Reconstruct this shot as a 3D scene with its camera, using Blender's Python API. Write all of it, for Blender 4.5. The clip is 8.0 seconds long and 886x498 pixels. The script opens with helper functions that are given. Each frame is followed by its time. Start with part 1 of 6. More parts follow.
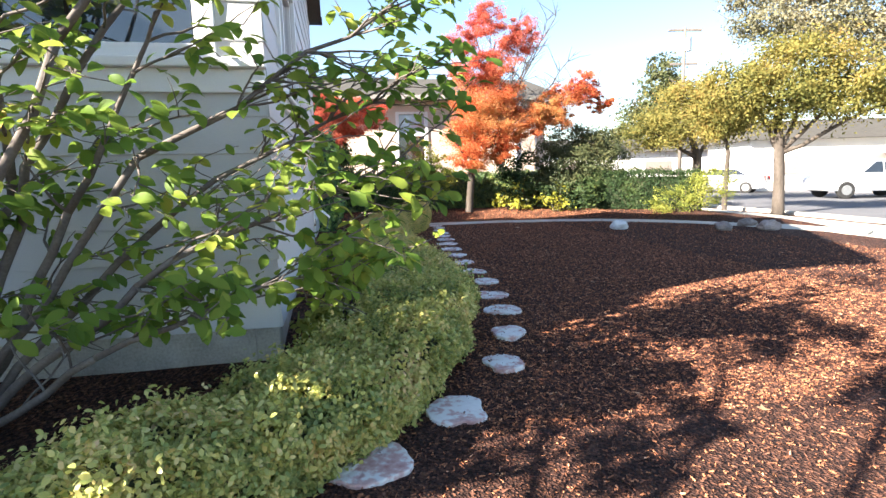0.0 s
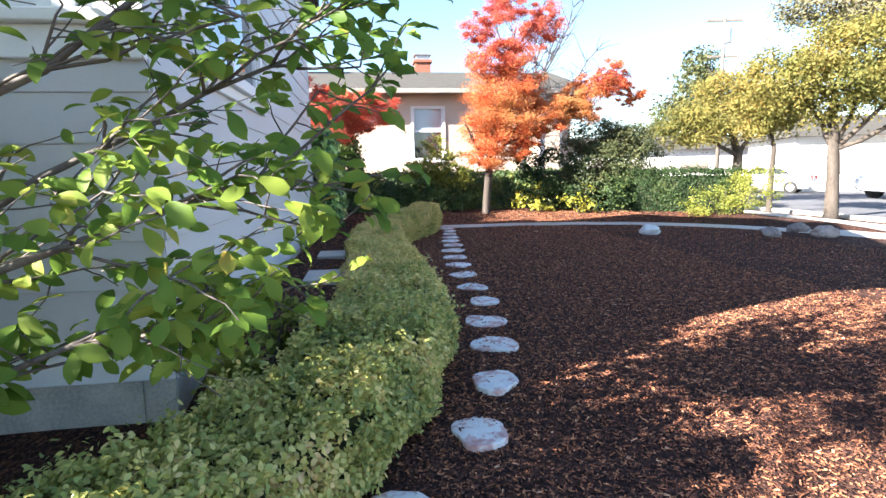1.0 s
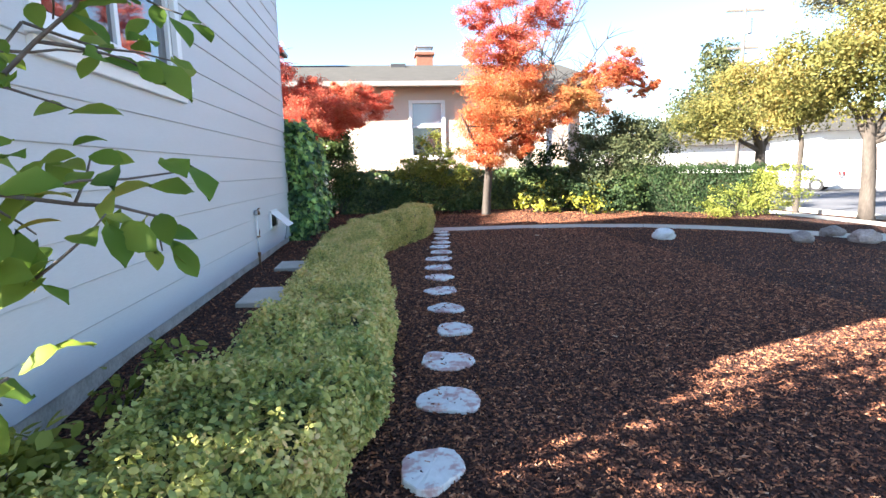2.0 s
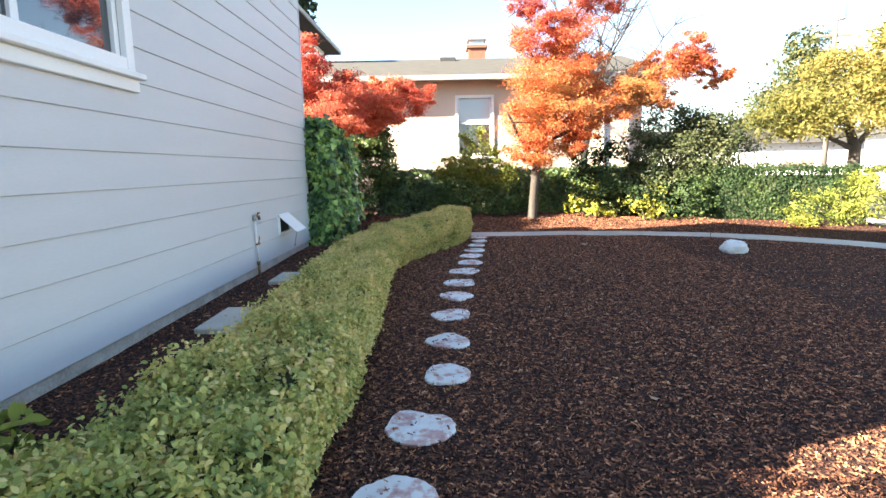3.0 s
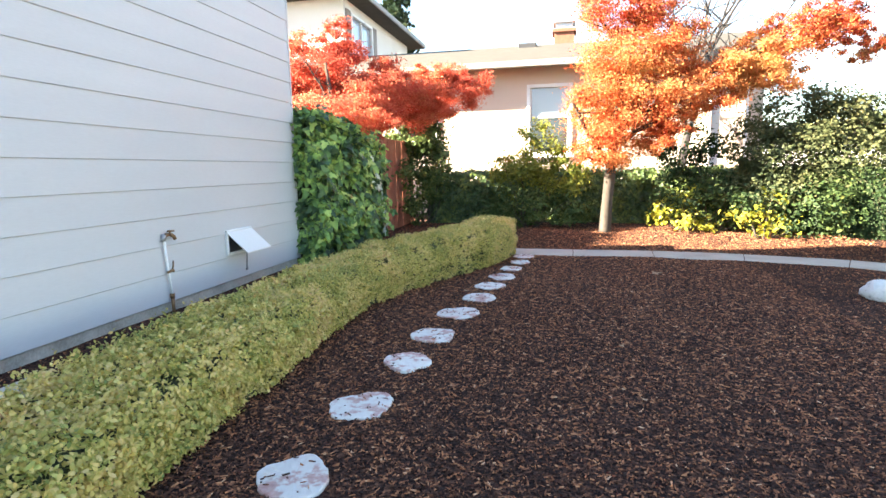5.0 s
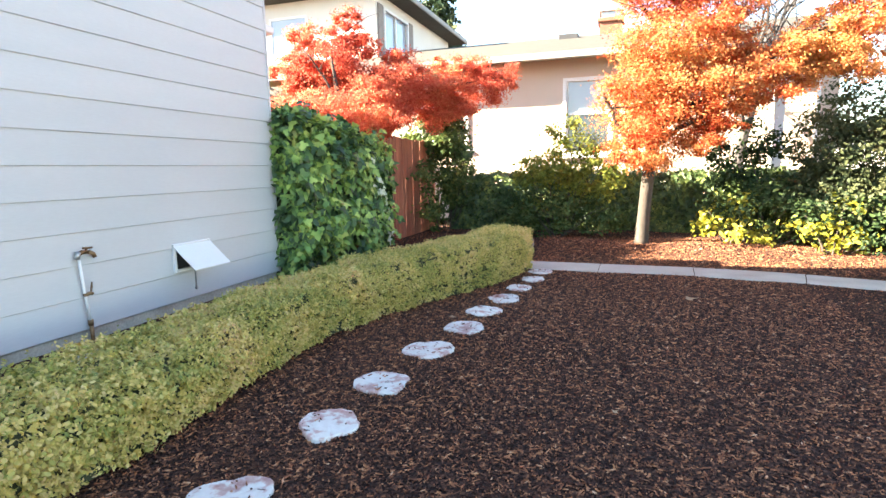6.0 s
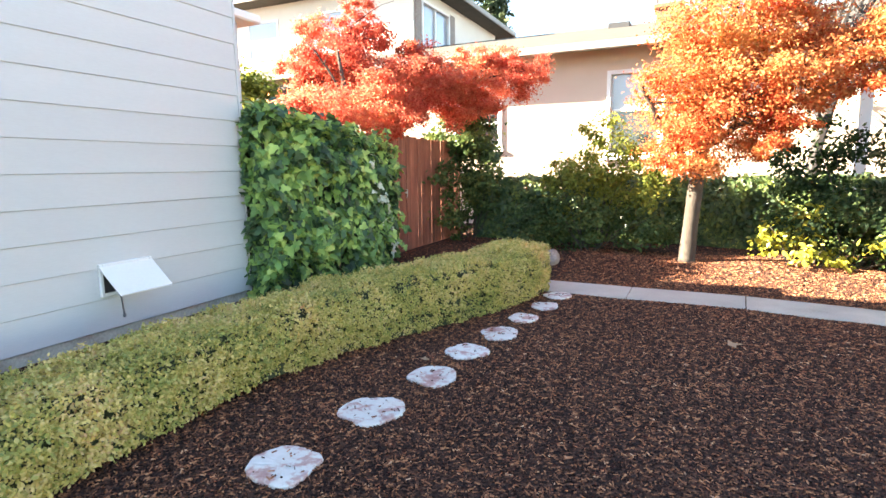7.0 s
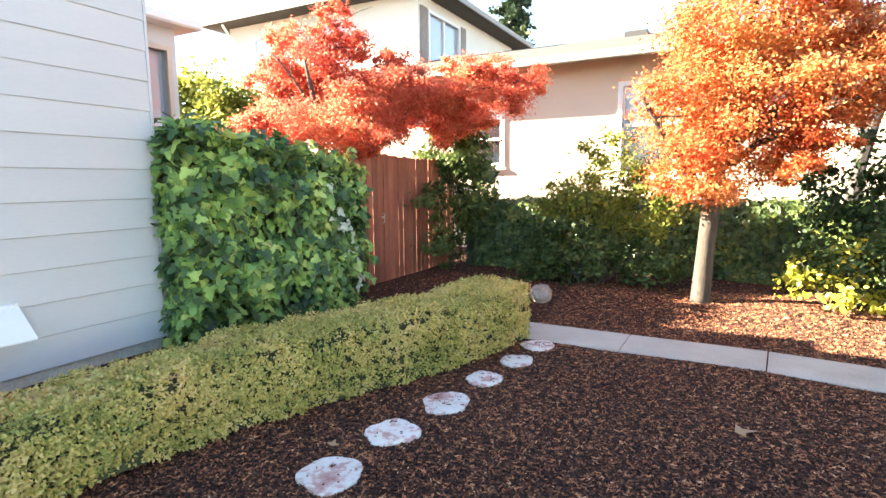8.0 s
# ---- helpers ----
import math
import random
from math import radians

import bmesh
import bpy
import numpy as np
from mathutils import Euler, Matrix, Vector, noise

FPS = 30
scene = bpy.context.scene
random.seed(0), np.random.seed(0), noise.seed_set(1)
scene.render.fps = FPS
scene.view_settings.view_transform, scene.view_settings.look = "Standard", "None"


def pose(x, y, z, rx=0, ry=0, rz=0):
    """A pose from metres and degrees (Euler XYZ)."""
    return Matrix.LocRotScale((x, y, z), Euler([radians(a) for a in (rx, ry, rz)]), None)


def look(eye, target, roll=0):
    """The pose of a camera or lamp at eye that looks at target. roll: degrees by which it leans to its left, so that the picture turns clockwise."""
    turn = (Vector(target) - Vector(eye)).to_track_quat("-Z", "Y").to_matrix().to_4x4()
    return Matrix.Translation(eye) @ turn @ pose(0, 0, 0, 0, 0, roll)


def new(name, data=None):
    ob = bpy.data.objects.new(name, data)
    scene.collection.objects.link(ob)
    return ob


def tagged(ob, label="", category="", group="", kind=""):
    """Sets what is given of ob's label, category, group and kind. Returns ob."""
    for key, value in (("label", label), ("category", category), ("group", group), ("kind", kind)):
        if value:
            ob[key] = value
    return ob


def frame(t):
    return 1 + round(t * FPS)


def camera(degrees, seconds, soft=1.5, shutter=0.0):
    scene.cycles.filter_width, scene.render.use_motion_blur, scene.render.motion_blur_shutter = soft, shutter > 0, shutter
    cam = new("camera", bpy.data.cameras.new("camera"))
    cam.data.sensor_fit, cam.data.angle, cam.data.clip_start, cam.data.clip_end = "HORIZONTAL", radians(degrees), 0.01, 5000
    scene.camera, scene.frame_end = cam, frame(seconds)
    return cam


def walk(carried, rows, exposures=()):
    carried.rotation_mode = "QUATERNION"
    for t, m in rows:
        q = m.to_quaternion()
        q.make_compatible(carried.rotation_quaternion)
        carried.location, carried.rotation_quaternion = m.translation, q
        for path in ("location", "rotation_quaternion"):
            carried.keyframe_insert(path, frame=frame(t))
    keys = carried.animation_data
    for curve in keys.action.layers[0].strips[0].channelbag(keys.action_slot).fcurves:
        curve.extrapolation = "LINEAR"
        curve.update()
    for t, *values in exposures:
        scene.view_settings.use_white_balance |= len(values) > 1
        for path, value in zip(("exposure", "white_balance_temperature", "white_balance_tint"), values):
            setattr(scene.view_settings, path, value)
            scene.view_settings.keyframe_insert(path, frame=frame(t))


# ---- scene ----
cam = camera(78.7, 8.0)
PATH = [
    (0, (-0.789, -2.046, 1.486), (-0.425, -0.1, 1.204), -1.2),
    (0.5, (-0.425, -1.438, 1.469), (-0.098, 0.514, 1.184), -1.1),
    (1, (-0.132, -0.935, 1.472), (0.126, 1.028, 1.186), -1.1),
    (1.5, (0.202, -0.386, 1.453), (0.439, 1.579, 1.164), -1.3),
    (3, (1.116, 1.143, 1.495), (1.096, 3.121, 1.199), -1.0),
    (3.5, (1.482, 1.673, 1.478), (1.276, 3.64, 1.182), -0.9),
    (4, (1.829, 2.242, 1.457), (1.53, 4.199, 1.17), -1.2),
    (5.5, (2.652, 3.954, 1.559), (2.137, 5.863, 1.263), -0.9),
    (6, (2.91, 4.561, 1.575), (2.287, 6.439, 1.282), -1.0),
    (6.5, (3.095, 5.186, 1.641), (2.393, 7.035, 1.338), -0.7),
    (7, (3.273, 5.834, 1.678), (2.45, 7.632, 1.377), -0.6),
    (7.5, (3.469, 6.538, 1.711), (2.538, 8.285, 1.424), -0.7),
    (8, (3.543, 7.145, 1.789), (2.615, 8.9, 1.541), -0.5),
]
walk(cam, [(t, look(eye, target, roll)) for t, eye, target, roll in PATH],
     exposures=[(0.0, 2.7, 6350, 12), (1.0, 2.85, 6000, 12), (1.5, 2.92, 5900, 12), (3.0, 3.18, 6650, 9), (3.5, 3.28, 6850, 9), (5.5, 3.65, 7050, 9), (8.0, 3.72, 7200, 9)])

# ---- light ----
SUN_TO = Vector((-0.955, -0.347, 0.537)).normalized()      # towards the sun
world = bpy.data.worlds.new("sky")
scene.world = world
world.use_nodes = True
wn = world.node_tree.nodes
sky = wn.new("ShaderNodeTexSky")
sky.sky_type, sky.sun_disc = "NISHITA", False
sky.sun_elevation, sky.sun_rotation = radians(27.9), radians(250)
sky.altitude, sky.air_density, sky.dust_density, sky.ozone_density = 50, 1.0, 0.3, 1.6
wn["Background"].inputs["Strength"].default_value = 0.055
world.node_tree.links.new(sky.outputs[0], wn["Background"].inputs["Color"])
sun = new("sun", bpy.data.lights.new("sun", "SUN"))
sun.data.energy, sun.data.angle, sun.data.color = 5.0, radians(0.53), (1.0, 0.90, 0.76)
sun.matrix_world = look(SUN_TO * 60, (0, 0, 0))

# ---- materials ----
rng = np.random.default_rng(7)


def shader(name, rough=0.6, metal=0.0, spec=0.5):
    m = bpy.data.materials.new(name)
    m.use_nodes = True
    b = m.node_tree.nodes["Principled BSDF"]
    b.inputs["Roughness"].default_value, b.inputs["Metallic"].default_value = rough, metal
    b.inputs["Specular IOR Level"].default_value = spec
    return m, m.node_tree.nodes, m.node_tree.links, b


def ramp(nodes, stops):
    r = nodes.new("ShaderNodeValToRGB")
    while len(r.color_ramp.elements) < len(stops):
        r.color_ramp.elements.new(0.5)
    for e, (p, c) in zip(r.color_ramp.elements, stops):
        e.position, e.color = p, (*c, 1)
    return r


def noise_node(nodes, links, scale, detail=4, stretch=None, kind="ShaderNodeTexNoise"):
    tc = nodes.new("ShaderNodeTexCoord")
    n = nodes.new(kind)
    n.inputs["Scale"].default_value = scale
    if kind == "ShaderNodeTexNoise":
        n.inputs["Detail"].default_value = detail
    if stretch:
        mp = nodes.new("ShaderNodeMapping")
        mp.inputs["Scale"].default_value = stretch
        links.new(tc.outputs["Object"], mp.inputs[0])
        links.new(mp.outputs[0], n.inputs["Vector"])
    else:
        links.new(tc.outputs["Object"], n.inputs["Vector"])
    return n


def mixed(nodes, links, fac, a, b, mode="MIX"):
    mx = nodes.new("ShaderNodeMix")
    mx.data_type, mx.blend_type = "RGBA", mode
    for key, v in ((0, fac), (6, a), (7, b)):
        if isinstance(v, (int, float)):
            mx.inputs[key].default_value = v
        elif isinstance(v, tuple):
            mx.inputs[key].default_value = (*v, 1)
        else:
            links.new(v, mx.inputs[key])
    return mx.outputs[2]


def bumped(nodes, links, b, height, strength, dist):
    bp = nodes.new("ShaderNodeBump")
    bp.inputs["Strength"].default_value, bp.inputs["Distance"].default_value = strength, dist
    links.new(height, bp.inputs["Height"])
    links.new(bp.outputs[0], b.inputs["Normal"])


def surface(name, stops, scale=3.0, fine=60.0, rough=0.6, bump=0.3, dist=0.004, metal=0.0, stretch=None, vary=0.0, spec=0.5):
    """A surface with broad colour drift, fine grain and relief; vary: brightness drift from piece to piece."""
    m, n, l, b = shader(name, rough, metal, spec)
    broad, grain = noise_node(n, l, scale, 5, stretch), noise_node(n, l, fine, 3, stretch)
    add = n.new("ShaderNodeMath")
    add.operation = "MULTIPLY_ADD"
    add.inputs[1].default_value = 0.4
    l.new(grain.outputs[0], add.inputs[0])
    sc = n.new("ShaderNodeMath")
    sc.operation = "MULTIPLY"
    sc.inputs[1].default_value = 0.6
    l.new(broad.outputs[0], sc.inputs[0])
    l.new(sc.outputs[0], add.inputs[2])
    r = ramp(n, stops)
    l.new(add.outputs[0], r.inputs[0])
    col = r.outputs[0]
    if vary:
        oi = n.new("ShaderNodeObjectInfo")
        mr = n.new("ShaderNodeMapRange")
        mr.inputs["To Min"].default_value, mr.inputs["To Max"].default_value = 1 - vary, 1 + vary
        l.new(oi.outputs["Random"], mr.inputs[0])
        hs = n.new("ShaderNodeHueSaturation")
        l.new(mr.outputs[0], hs.inputs["Value"])
        l.new(col, hs.inputs["Color"])
        col = hs.outputs[0]
    l.new(col, b.inputs["Base Color"])
    if bump:
        bumped(n, l, b, add.outputs[0], bump, dist)
    return m


def leafy(name, stops, trans=0.35, rough=0.45, patch=1.2, spec=0.4):
    """Leaves: colour drifts from leaf to leaf and in patches over the plant; some light comes through."""
    m, n, l, b = shader(name, rough, 0, spec)
    geo, oi = n.new("ShaderNodeNewGeometry"), n.new("ShaderNodeObjectInfo")
    add = n.new("ShaderNodeMath")
    l.new(geo.outputs["Random Per Island"], add.inputs[0])
    l.new(oi.outputs["Random"], add.inputs[1])
    fr = n.new("ShaderNodeMath")
    fr.operation = "FRACT"
    l.new(add.outputs[0], fr.inputs[0])
    tc = n.new("ShaderNodeNewGeometry")
    nz = n.new("ShaderNodeTexNoise")
    nz.inputs["Scale"].default_value, nz.inputs["Detail"].default_value = patch, 2
    l.new(tc.outputs["Position"], nz.inputs["Vector"])
    mx = n.new("ShaderNodeMath")
    mx.operation = "MULTIPLY_ADD"
    mx.inputs[1].default_value = 0.5
    l.new(fr.outputs[0], mx.inputs[0])
    half = n.new("ShaderNodeMapRange")
    half.inputs["From Min"].default_value, half.inputs["From Max"].default_value = 0.3, 0.7
    half.inputs["To Max"].default_value = 0.5
    l.new(nz.outputs[0], half.inputs[0])
    l.new(half.outputs[0], mx.inputs[2])
    r = ramp(n, stops)
    l.new(mx.outputs[0], r.inputs[0])
    l.new(r.outputs[0], b.inputs["Base Color"])
    tr = n.new("ShaderNodeBsdfTranslucent")
    l.new(r.outputs[0], tr.inputs["Color"])
    ms = n.new("ShaderNodeMixShader")
    ms.inputs[0].default_value = trans
    l.new(b.outputs[0], ms.inputs[1])
    l.new(tr.outputs[0], ms.inputs[2])
    l.new(ms.outputs[0], n["Material Output"].inputs[0])
    return m


def glassy(name, tint, rough=0.03):
    m, n, l, b = shader(name, rough, 0.0, 0.9)
    b.inputs["Base Color"].default_value = (*tint, 1)
    b.inputs["Coat Weight"].default_value = 0.6
    return m


M_SIDING = surface("painted_siding", [(0.25, (0.515, 0.520, 0.527)), (0.75, (0.602, 0.604, 0.610))], 0.9, 45, 0.55, 0.12, 0.003, stretch=(1, 0.4, 3), vary=0.02)
M_WALLIN = surface("sheathing", [(0.3, (0.25, 0.24, 0.22)), (0.7, (0.32, 0.31, 0.29))])
M_TRIM = surface("white_trim", [(0.3, (0.76, 0.76, 0.75)), (0.7, (0.83, 0.83, 0.82))], 2, 60, 0.45, 0.08)
M_CONC = surface("weathered_concrete", [(0.25, (0.35, 0.32, 0.27)), (0.5, (0.49, 0.455, 0.39)), (0.75, (0.62, 0.58, 0.50))], 2.2, 55, 0.85, 0.5, 0.006)
M_FOUND = surface("foundation_concrete", [(0.25, (0.25, 0.225, 0.185)), (0.5, (0.47, 0.43, 0.36)), (0.75, (0.68, 0.64, 0.55))], 4, 50, 0.9, 0.7, 0.01)
M_ROOF = surface("asphalt_shingle", [(0.3, (0.041, 0.037, 0.030)), (0.7, (0.073, 0.067, 0.054))], 3, 25, 0.9, 0.6, 0.01)
M_DARKROOF = surface("dark_panel", [(0.3, (0.02, 0.022, 0.03)), (0.7, (0.04, 0.045, 0.055))], 3, 25, 0.35, 0.1)
M_STUCCO = surface("tan_stucco", [(0.25, (0.56, 0.45, 0.36)), (0.75, (0.66, 0.54, 0.44))], 0.8, 90, 0.9, 0.5, 0.006)
M_WHITEWALL = surface("white_stucco", [(0.25, (0.68, 0.65, 0.60)), (0.75, (0.78, 0.75, 0.70))], 0.8, 60, 0.9, 0.4, 0.006)
M_BARK = surface("grey_bark", [(0.25, (0.032, 0.025, 0.019)), (0.5, (0.071, 0.057, 0.045)), (0.78, (0.126, 0.108, 0.090))], 6, 40, 0.9, 0.9, 0.012, stretch=(1, 1, 0.25))
M_TWIG = surface("magnolia_bark", [(0.25, (0.060, 0.048, 0.039)), (0.5, (0.120, 0.100, 0.086)), (0.78, (0.200, 0.180, 0.161))], 8, 60, 0.85, 0.6, 0.004)
M_FENCE = surface("redwood_stain", [(0.25, (0.13, 0.042, 0.027)), (0.5, (0.27, 0.095, 0.058)), (0.78, (0.40, 0.17, 0.11))], 5, 40, 0.75, 0.5, 0.004, stretch=(3, 3, 0.25), vary=0.22)
M_STONE = surface("stepping_stone", [(0.32, (0.40, 0.20, 0.18)), (0.45, (0.58, 0.40, 0.36)), (0.50, (0.70, 0.67, 0.63)), (0.75, (0.82, 0.80, 0.76))], 5, 22, 0.85, 0.6, 0.006, vary=0.08)
M_ROCK = surface("field_rock", [(0.25, (0.11, 0.085, 0.07)), (0.5, (0.26, 0.21, 0.18)), (0.75, (0.42, 0.36, 0.31))], 4, 30, 0.9, 0.9, 0.02, vary=0.25)
M_ROCKW = surface("pale_rock", [(0.3, (0.22, 0.2, 0.18)), (0.42, (0.62, 0.61, 0.58)), (0.75, (0.78, 0.77, 0.74))], 5, 30, 0.85, 0.8, 0.02)
M_ASPHALT = surface("asphalt", [(0.3, (0.075, 0.077, 0.085)), (0.7, (0.13, 0.13, 0.14))], 0.7, 40, 0.9, 0.5, 0.006)
M_METAL = surface("galvanised_pipe", [(0.3, (0.35, 0.35, 0.35)), (0.7, (0.55, 0.55, 0.54))], 8, 60, 0.4, 0.2, 0.001, metal=0.8)
M_BRASS = surface("tarnished_brass", [(0.3, (0.16, 0.09, 0.05)), (0.7, (0.33, 0.2, 0.1))], 20, 90, 0.45, 0.3, 0.001, metal=0.7)
M_BRICK = surface("red_brick", [(0.3, (0.198, 0.072, 0.044)), (0.7, (0.288, 0.121, 0.077))], 6, 40, 0.9, 0.5, 0.005)
M_DARK = surface("dark_metal", [(0.3, (0.03, 0.03, 0.032)), (0.7, (0.06, 0.06, 0.062))], 6, 40, 0.5, 0.2)
M_SHUTTER = surface("taupe_shutter", [(0.3, (0.20, 0.16, 0.14)), (0.7, (0.28, 0.23, 0.2))], 6, 40, 0.6, 0.2)
M_GUTTER = surface("grey_gutter", [(0.3, (0.24, 0.225, 0.20)), (0.7, (0.32, 0.30, 0.27))], 3, 40, 0.6, 0.1)
M_WOODPOLE = surface("weathered_pole", [(0.3, (0.10, 0.085, 0.07)), (0.7, (0.2, 0.17, 0.14))], 3, 30, 0.9, 0.4, stretch=(2, 2, 0.2))
M_GLASS = glassy("window_glass", (0.02, 0.025, 0.03))
# Pale tint for curtained panes; in the rear bay it stands in for reflections.
M_GLASSB = glassy("pale_curtain_reflection_glass", (0.32, 0.36, 0.42), 0.08)
M_CURTAIN = surface("curtain", [(0.3, (0.5, 0.51, 0.52)), (0.7, (0.66, 0.67, 0.68))], 3, 40, 0.9, 0.2, stretch=(6, 6, 0.3))
M_CARSILVER = surface("silver_car_paint", [(0.3, (0.42, 0.43, 0.45)), (0.7, (0.5, 0.51, 0.53))], 2, 40, 0.25, 0.0, metal=0.4)
M_CARWHITE = surface("white_car_paint", [(0.3, (0.66, 0.67, 0.68)), (0.7, (0.74, 0.75, 0.76))], 2, 40, 0.25, 0.0)
M_TYRE = surface("tyre_rubber", [(0.3, (0.012, 0.012, 0.012)), (0.7, (0.03, 0.03, 0.03))], 6, 40, 0.8, 0.2)
M_REDLAMP = glassy("red_lamp_lens", (0.35, 0.02, 0.02))

M_BOX = leafy("boxwood_leaf", [(0.0, (0.24, 0.27, 0.09)), (0.25, (0.46, 0.45, 0.13)), (0.55, (0.75, 0.61, 0.21)), (0.8, (0.88, 0.71, 0.34)), (0.93, (0.84, 0.60, 0.33)), (1.0, (0.72, 0.40, 0.22))], 0.42, 0.38, 2.2)
M_BOXGREEN = leafy("fresh_boxwood_leaf", [(0.0, (0.15, 0.20, 0.07)), (0.3, (0.32, 0.37, 0.11)), (0.6, (0.57, 0.55, 0.17)), (0.85, (0.76, 0.67, 0.28)), (1.0, (0.80, 0.52, 0.30))], 0.4, 0.36, 2.2)
M_IVY = leafy("ivy_leaf", [(0.0, (0.018, 0.044, 0.020)), (0.35, (0.060, 0.125, 0.045)), (0.55, (0.19, 0.33, 0.085)), (0.8, (0.47, 0.62, 0.16)), (0.96, (0.58, 0.63, 0.19)), (1.0, (0.40, 0.20, 0.09))], 0.2, 0.42, 2.4, 0.38)
M_IVYDARK = leafy("hedge_ivy_leaf", [(0.0, (0.030, 0.058, 0.030)), (0.4, (0.075, 0.125, 0.050)), (0.75, (0.18, 0.24, 0.070)), (0.95, (0.38, 0.40, 0.10)), (1.0, (0.36, 0.21, 0.09))], 0.2, 0.4, 1.8, 0.4)
M_PRIVET = leafy("privet_leaf", [(0.0, (0.014, 0.030, 0.013)), (0.5, (0.034, 0.062, 0.022)), (0.85, (0.075, 0.11, 0.032)), (1.0, (0.17, 0.18, 0.05))], 0.2, 0.6, 1.4, 0.2)
M_PALEIVY = leafy("variegated_ivy_leaf", [(0.0, (0.16, 0.26, 0.13)), (0.4, (0.45, 0.52, 0.38)), (1.0, (0.78, 0.80, 0.68))], 0.2, 0.4, 6.0, 0.4)
M_RED = leafy("red_maple_leaf", [(0.0, (0.33, 0.045, 0.038)), (0.3, (0.57, 0.12, 0.078)), (0.65, (0.68, 0.22, 0.135)), (1.0, (0.74, 0.40, 0.20))], 0.62, 0.7, 0.9, 0.12)
M_ORANGE = leafy("orange_maple_leaf", [(0.0, (0.380, 0.039, 0.029)), (0.25, (0.524, 0.102, 0.038)), (0.5, (0.60, 0.235, 0.090)), (0.8, (0.63, 0.345, 0.135)), (1.0, (0.491, 0.316, 0.094))], 0.5, 0.7, 0.8, 0.12)
M_CORAL = leafy("coral_maple_leaf", [(0.0, (0.36, 0.05, 0.04)), (0.4, (0.52, 0.11, 0.075)), (0.75, (0.60, 0.20, 0.12)), (1.0, (0.62, 0.30, 0.14))], 0.5, 0.7, 0.8, 0.12)
M_MAG = leafy("magnolia_leaf", [(0.0, (0.070, 0.135, 0.026)), (0.4, (0.150, 0.250, 0.036)), (0.75, (0.280, 0.350, 0.055)), (0.93, (0.45, 0.41, 0.075)), (1.0, (0.52, 0.34, 0.07))], 0.5, 0.55, 2.0, 0.2)
M_SHRUB = leafy("green_shrub_leaf", [(0.0, (0.032, 0.062, 0.026)), (0.5, (0.085, 0.130, 0.045)), (0.85, (0.17, 0.20, 0.06)), (1.0, (0.30, 0.29, 0.08))], 0.3, 0.6, 1.4, 0.15)
M_LIME = leafy("yellow_green_leaf", [(0.0, (0.10, 0.145, 0.032)), (0.5, (0.25, 0.275, 0.055)), (1.0, (0.44, 0.40, 0.09))], 0.4, 0.6, 1.4, 0.15)
M_YELLOW = leafy("yellow_leaf", [(0.0, (0.18, 0.22, 0.035)), (0.45, (0.40, 0.39, 0.050)), (1.0, (0.58, 0.50, 0.09))], 0.4, 0.4, 1.4)
M_STREET = leafy("turning_street_leaf", [(0.0, (0.085, 0.105, 0.032)), (0.4, (0.20, 0.195, 0.055)), (0.7, (0.32, 0.265, 0.075)), (1.0, (0.39, 0.235, 0.08))], 0.5, 0.65, 0.5, 0.15)
M_PINE = leafy("conifer_needles", [(0.0, (0.02, 0.045, 0.025)), (0.6, (0.05, 0.085, 0.04)), (1.0, (0.10, 0.12, 0.05))], 0.15, 0.6, 0.5)
M_OLIVE = leafy("olive_grey_leaf", [(0.0, (0.10, 0.10, 0.06)), (0.5, (0.2, 0.19, 0.11)), (1.0, (0.33, 0.29, 0.18))], 0.3, 0.65, 0.6, 0.15)
M_CHIP = leafy("bark_chip", [(0.0, (0.020, 0.011, 0.009)), (0.3, (0.050, 0.024, 0.018)), (0.5, (0.150, 0.064, 0.038)), (0.66, (0.34, 0.130, 0.062)), (0.82, (0.54, 0.235, 0.11)), (0.96, (0.68, 0.42, 0.26))], 0.0, 0.8, 18.0, 0.25)
M_MIX = leafy("mixed_olive_leaf", [(0.0, (0.045, 0.066, 0.032)), (0.45, (0.090, 0.108, 0.048)), (0.8, (0.140, 0.138, 0.060)), (1.0, (0.24, 0.19, 0.095))], 0.3, 0.6, 1.0, 0.15)
M_DRYLEAF = leafy("dry_leaf", [(0.0, (0.35, 0.20, 0.10)), (1.0, (0.55, 0.38, 0.24))], 0.2, 0.6)
M_DARKBARK = surface("dark_bark", [(0.3, (0.03, 0.028, 0.028)), (0.7, (0.08, 0.07, 0.065))], 6, 40, 0.9, 0.5)
# Cores of hedges and ivy: the shade among twigs is put into this colour.
M_INNERSHADE = surface("inner_foliage_shade", [(0.3, (0.030, 0.042, 0.018)), (0.7, (0.085, 0.088, 0.040))], 8, 50, 0.9, 0.8, 0.02)


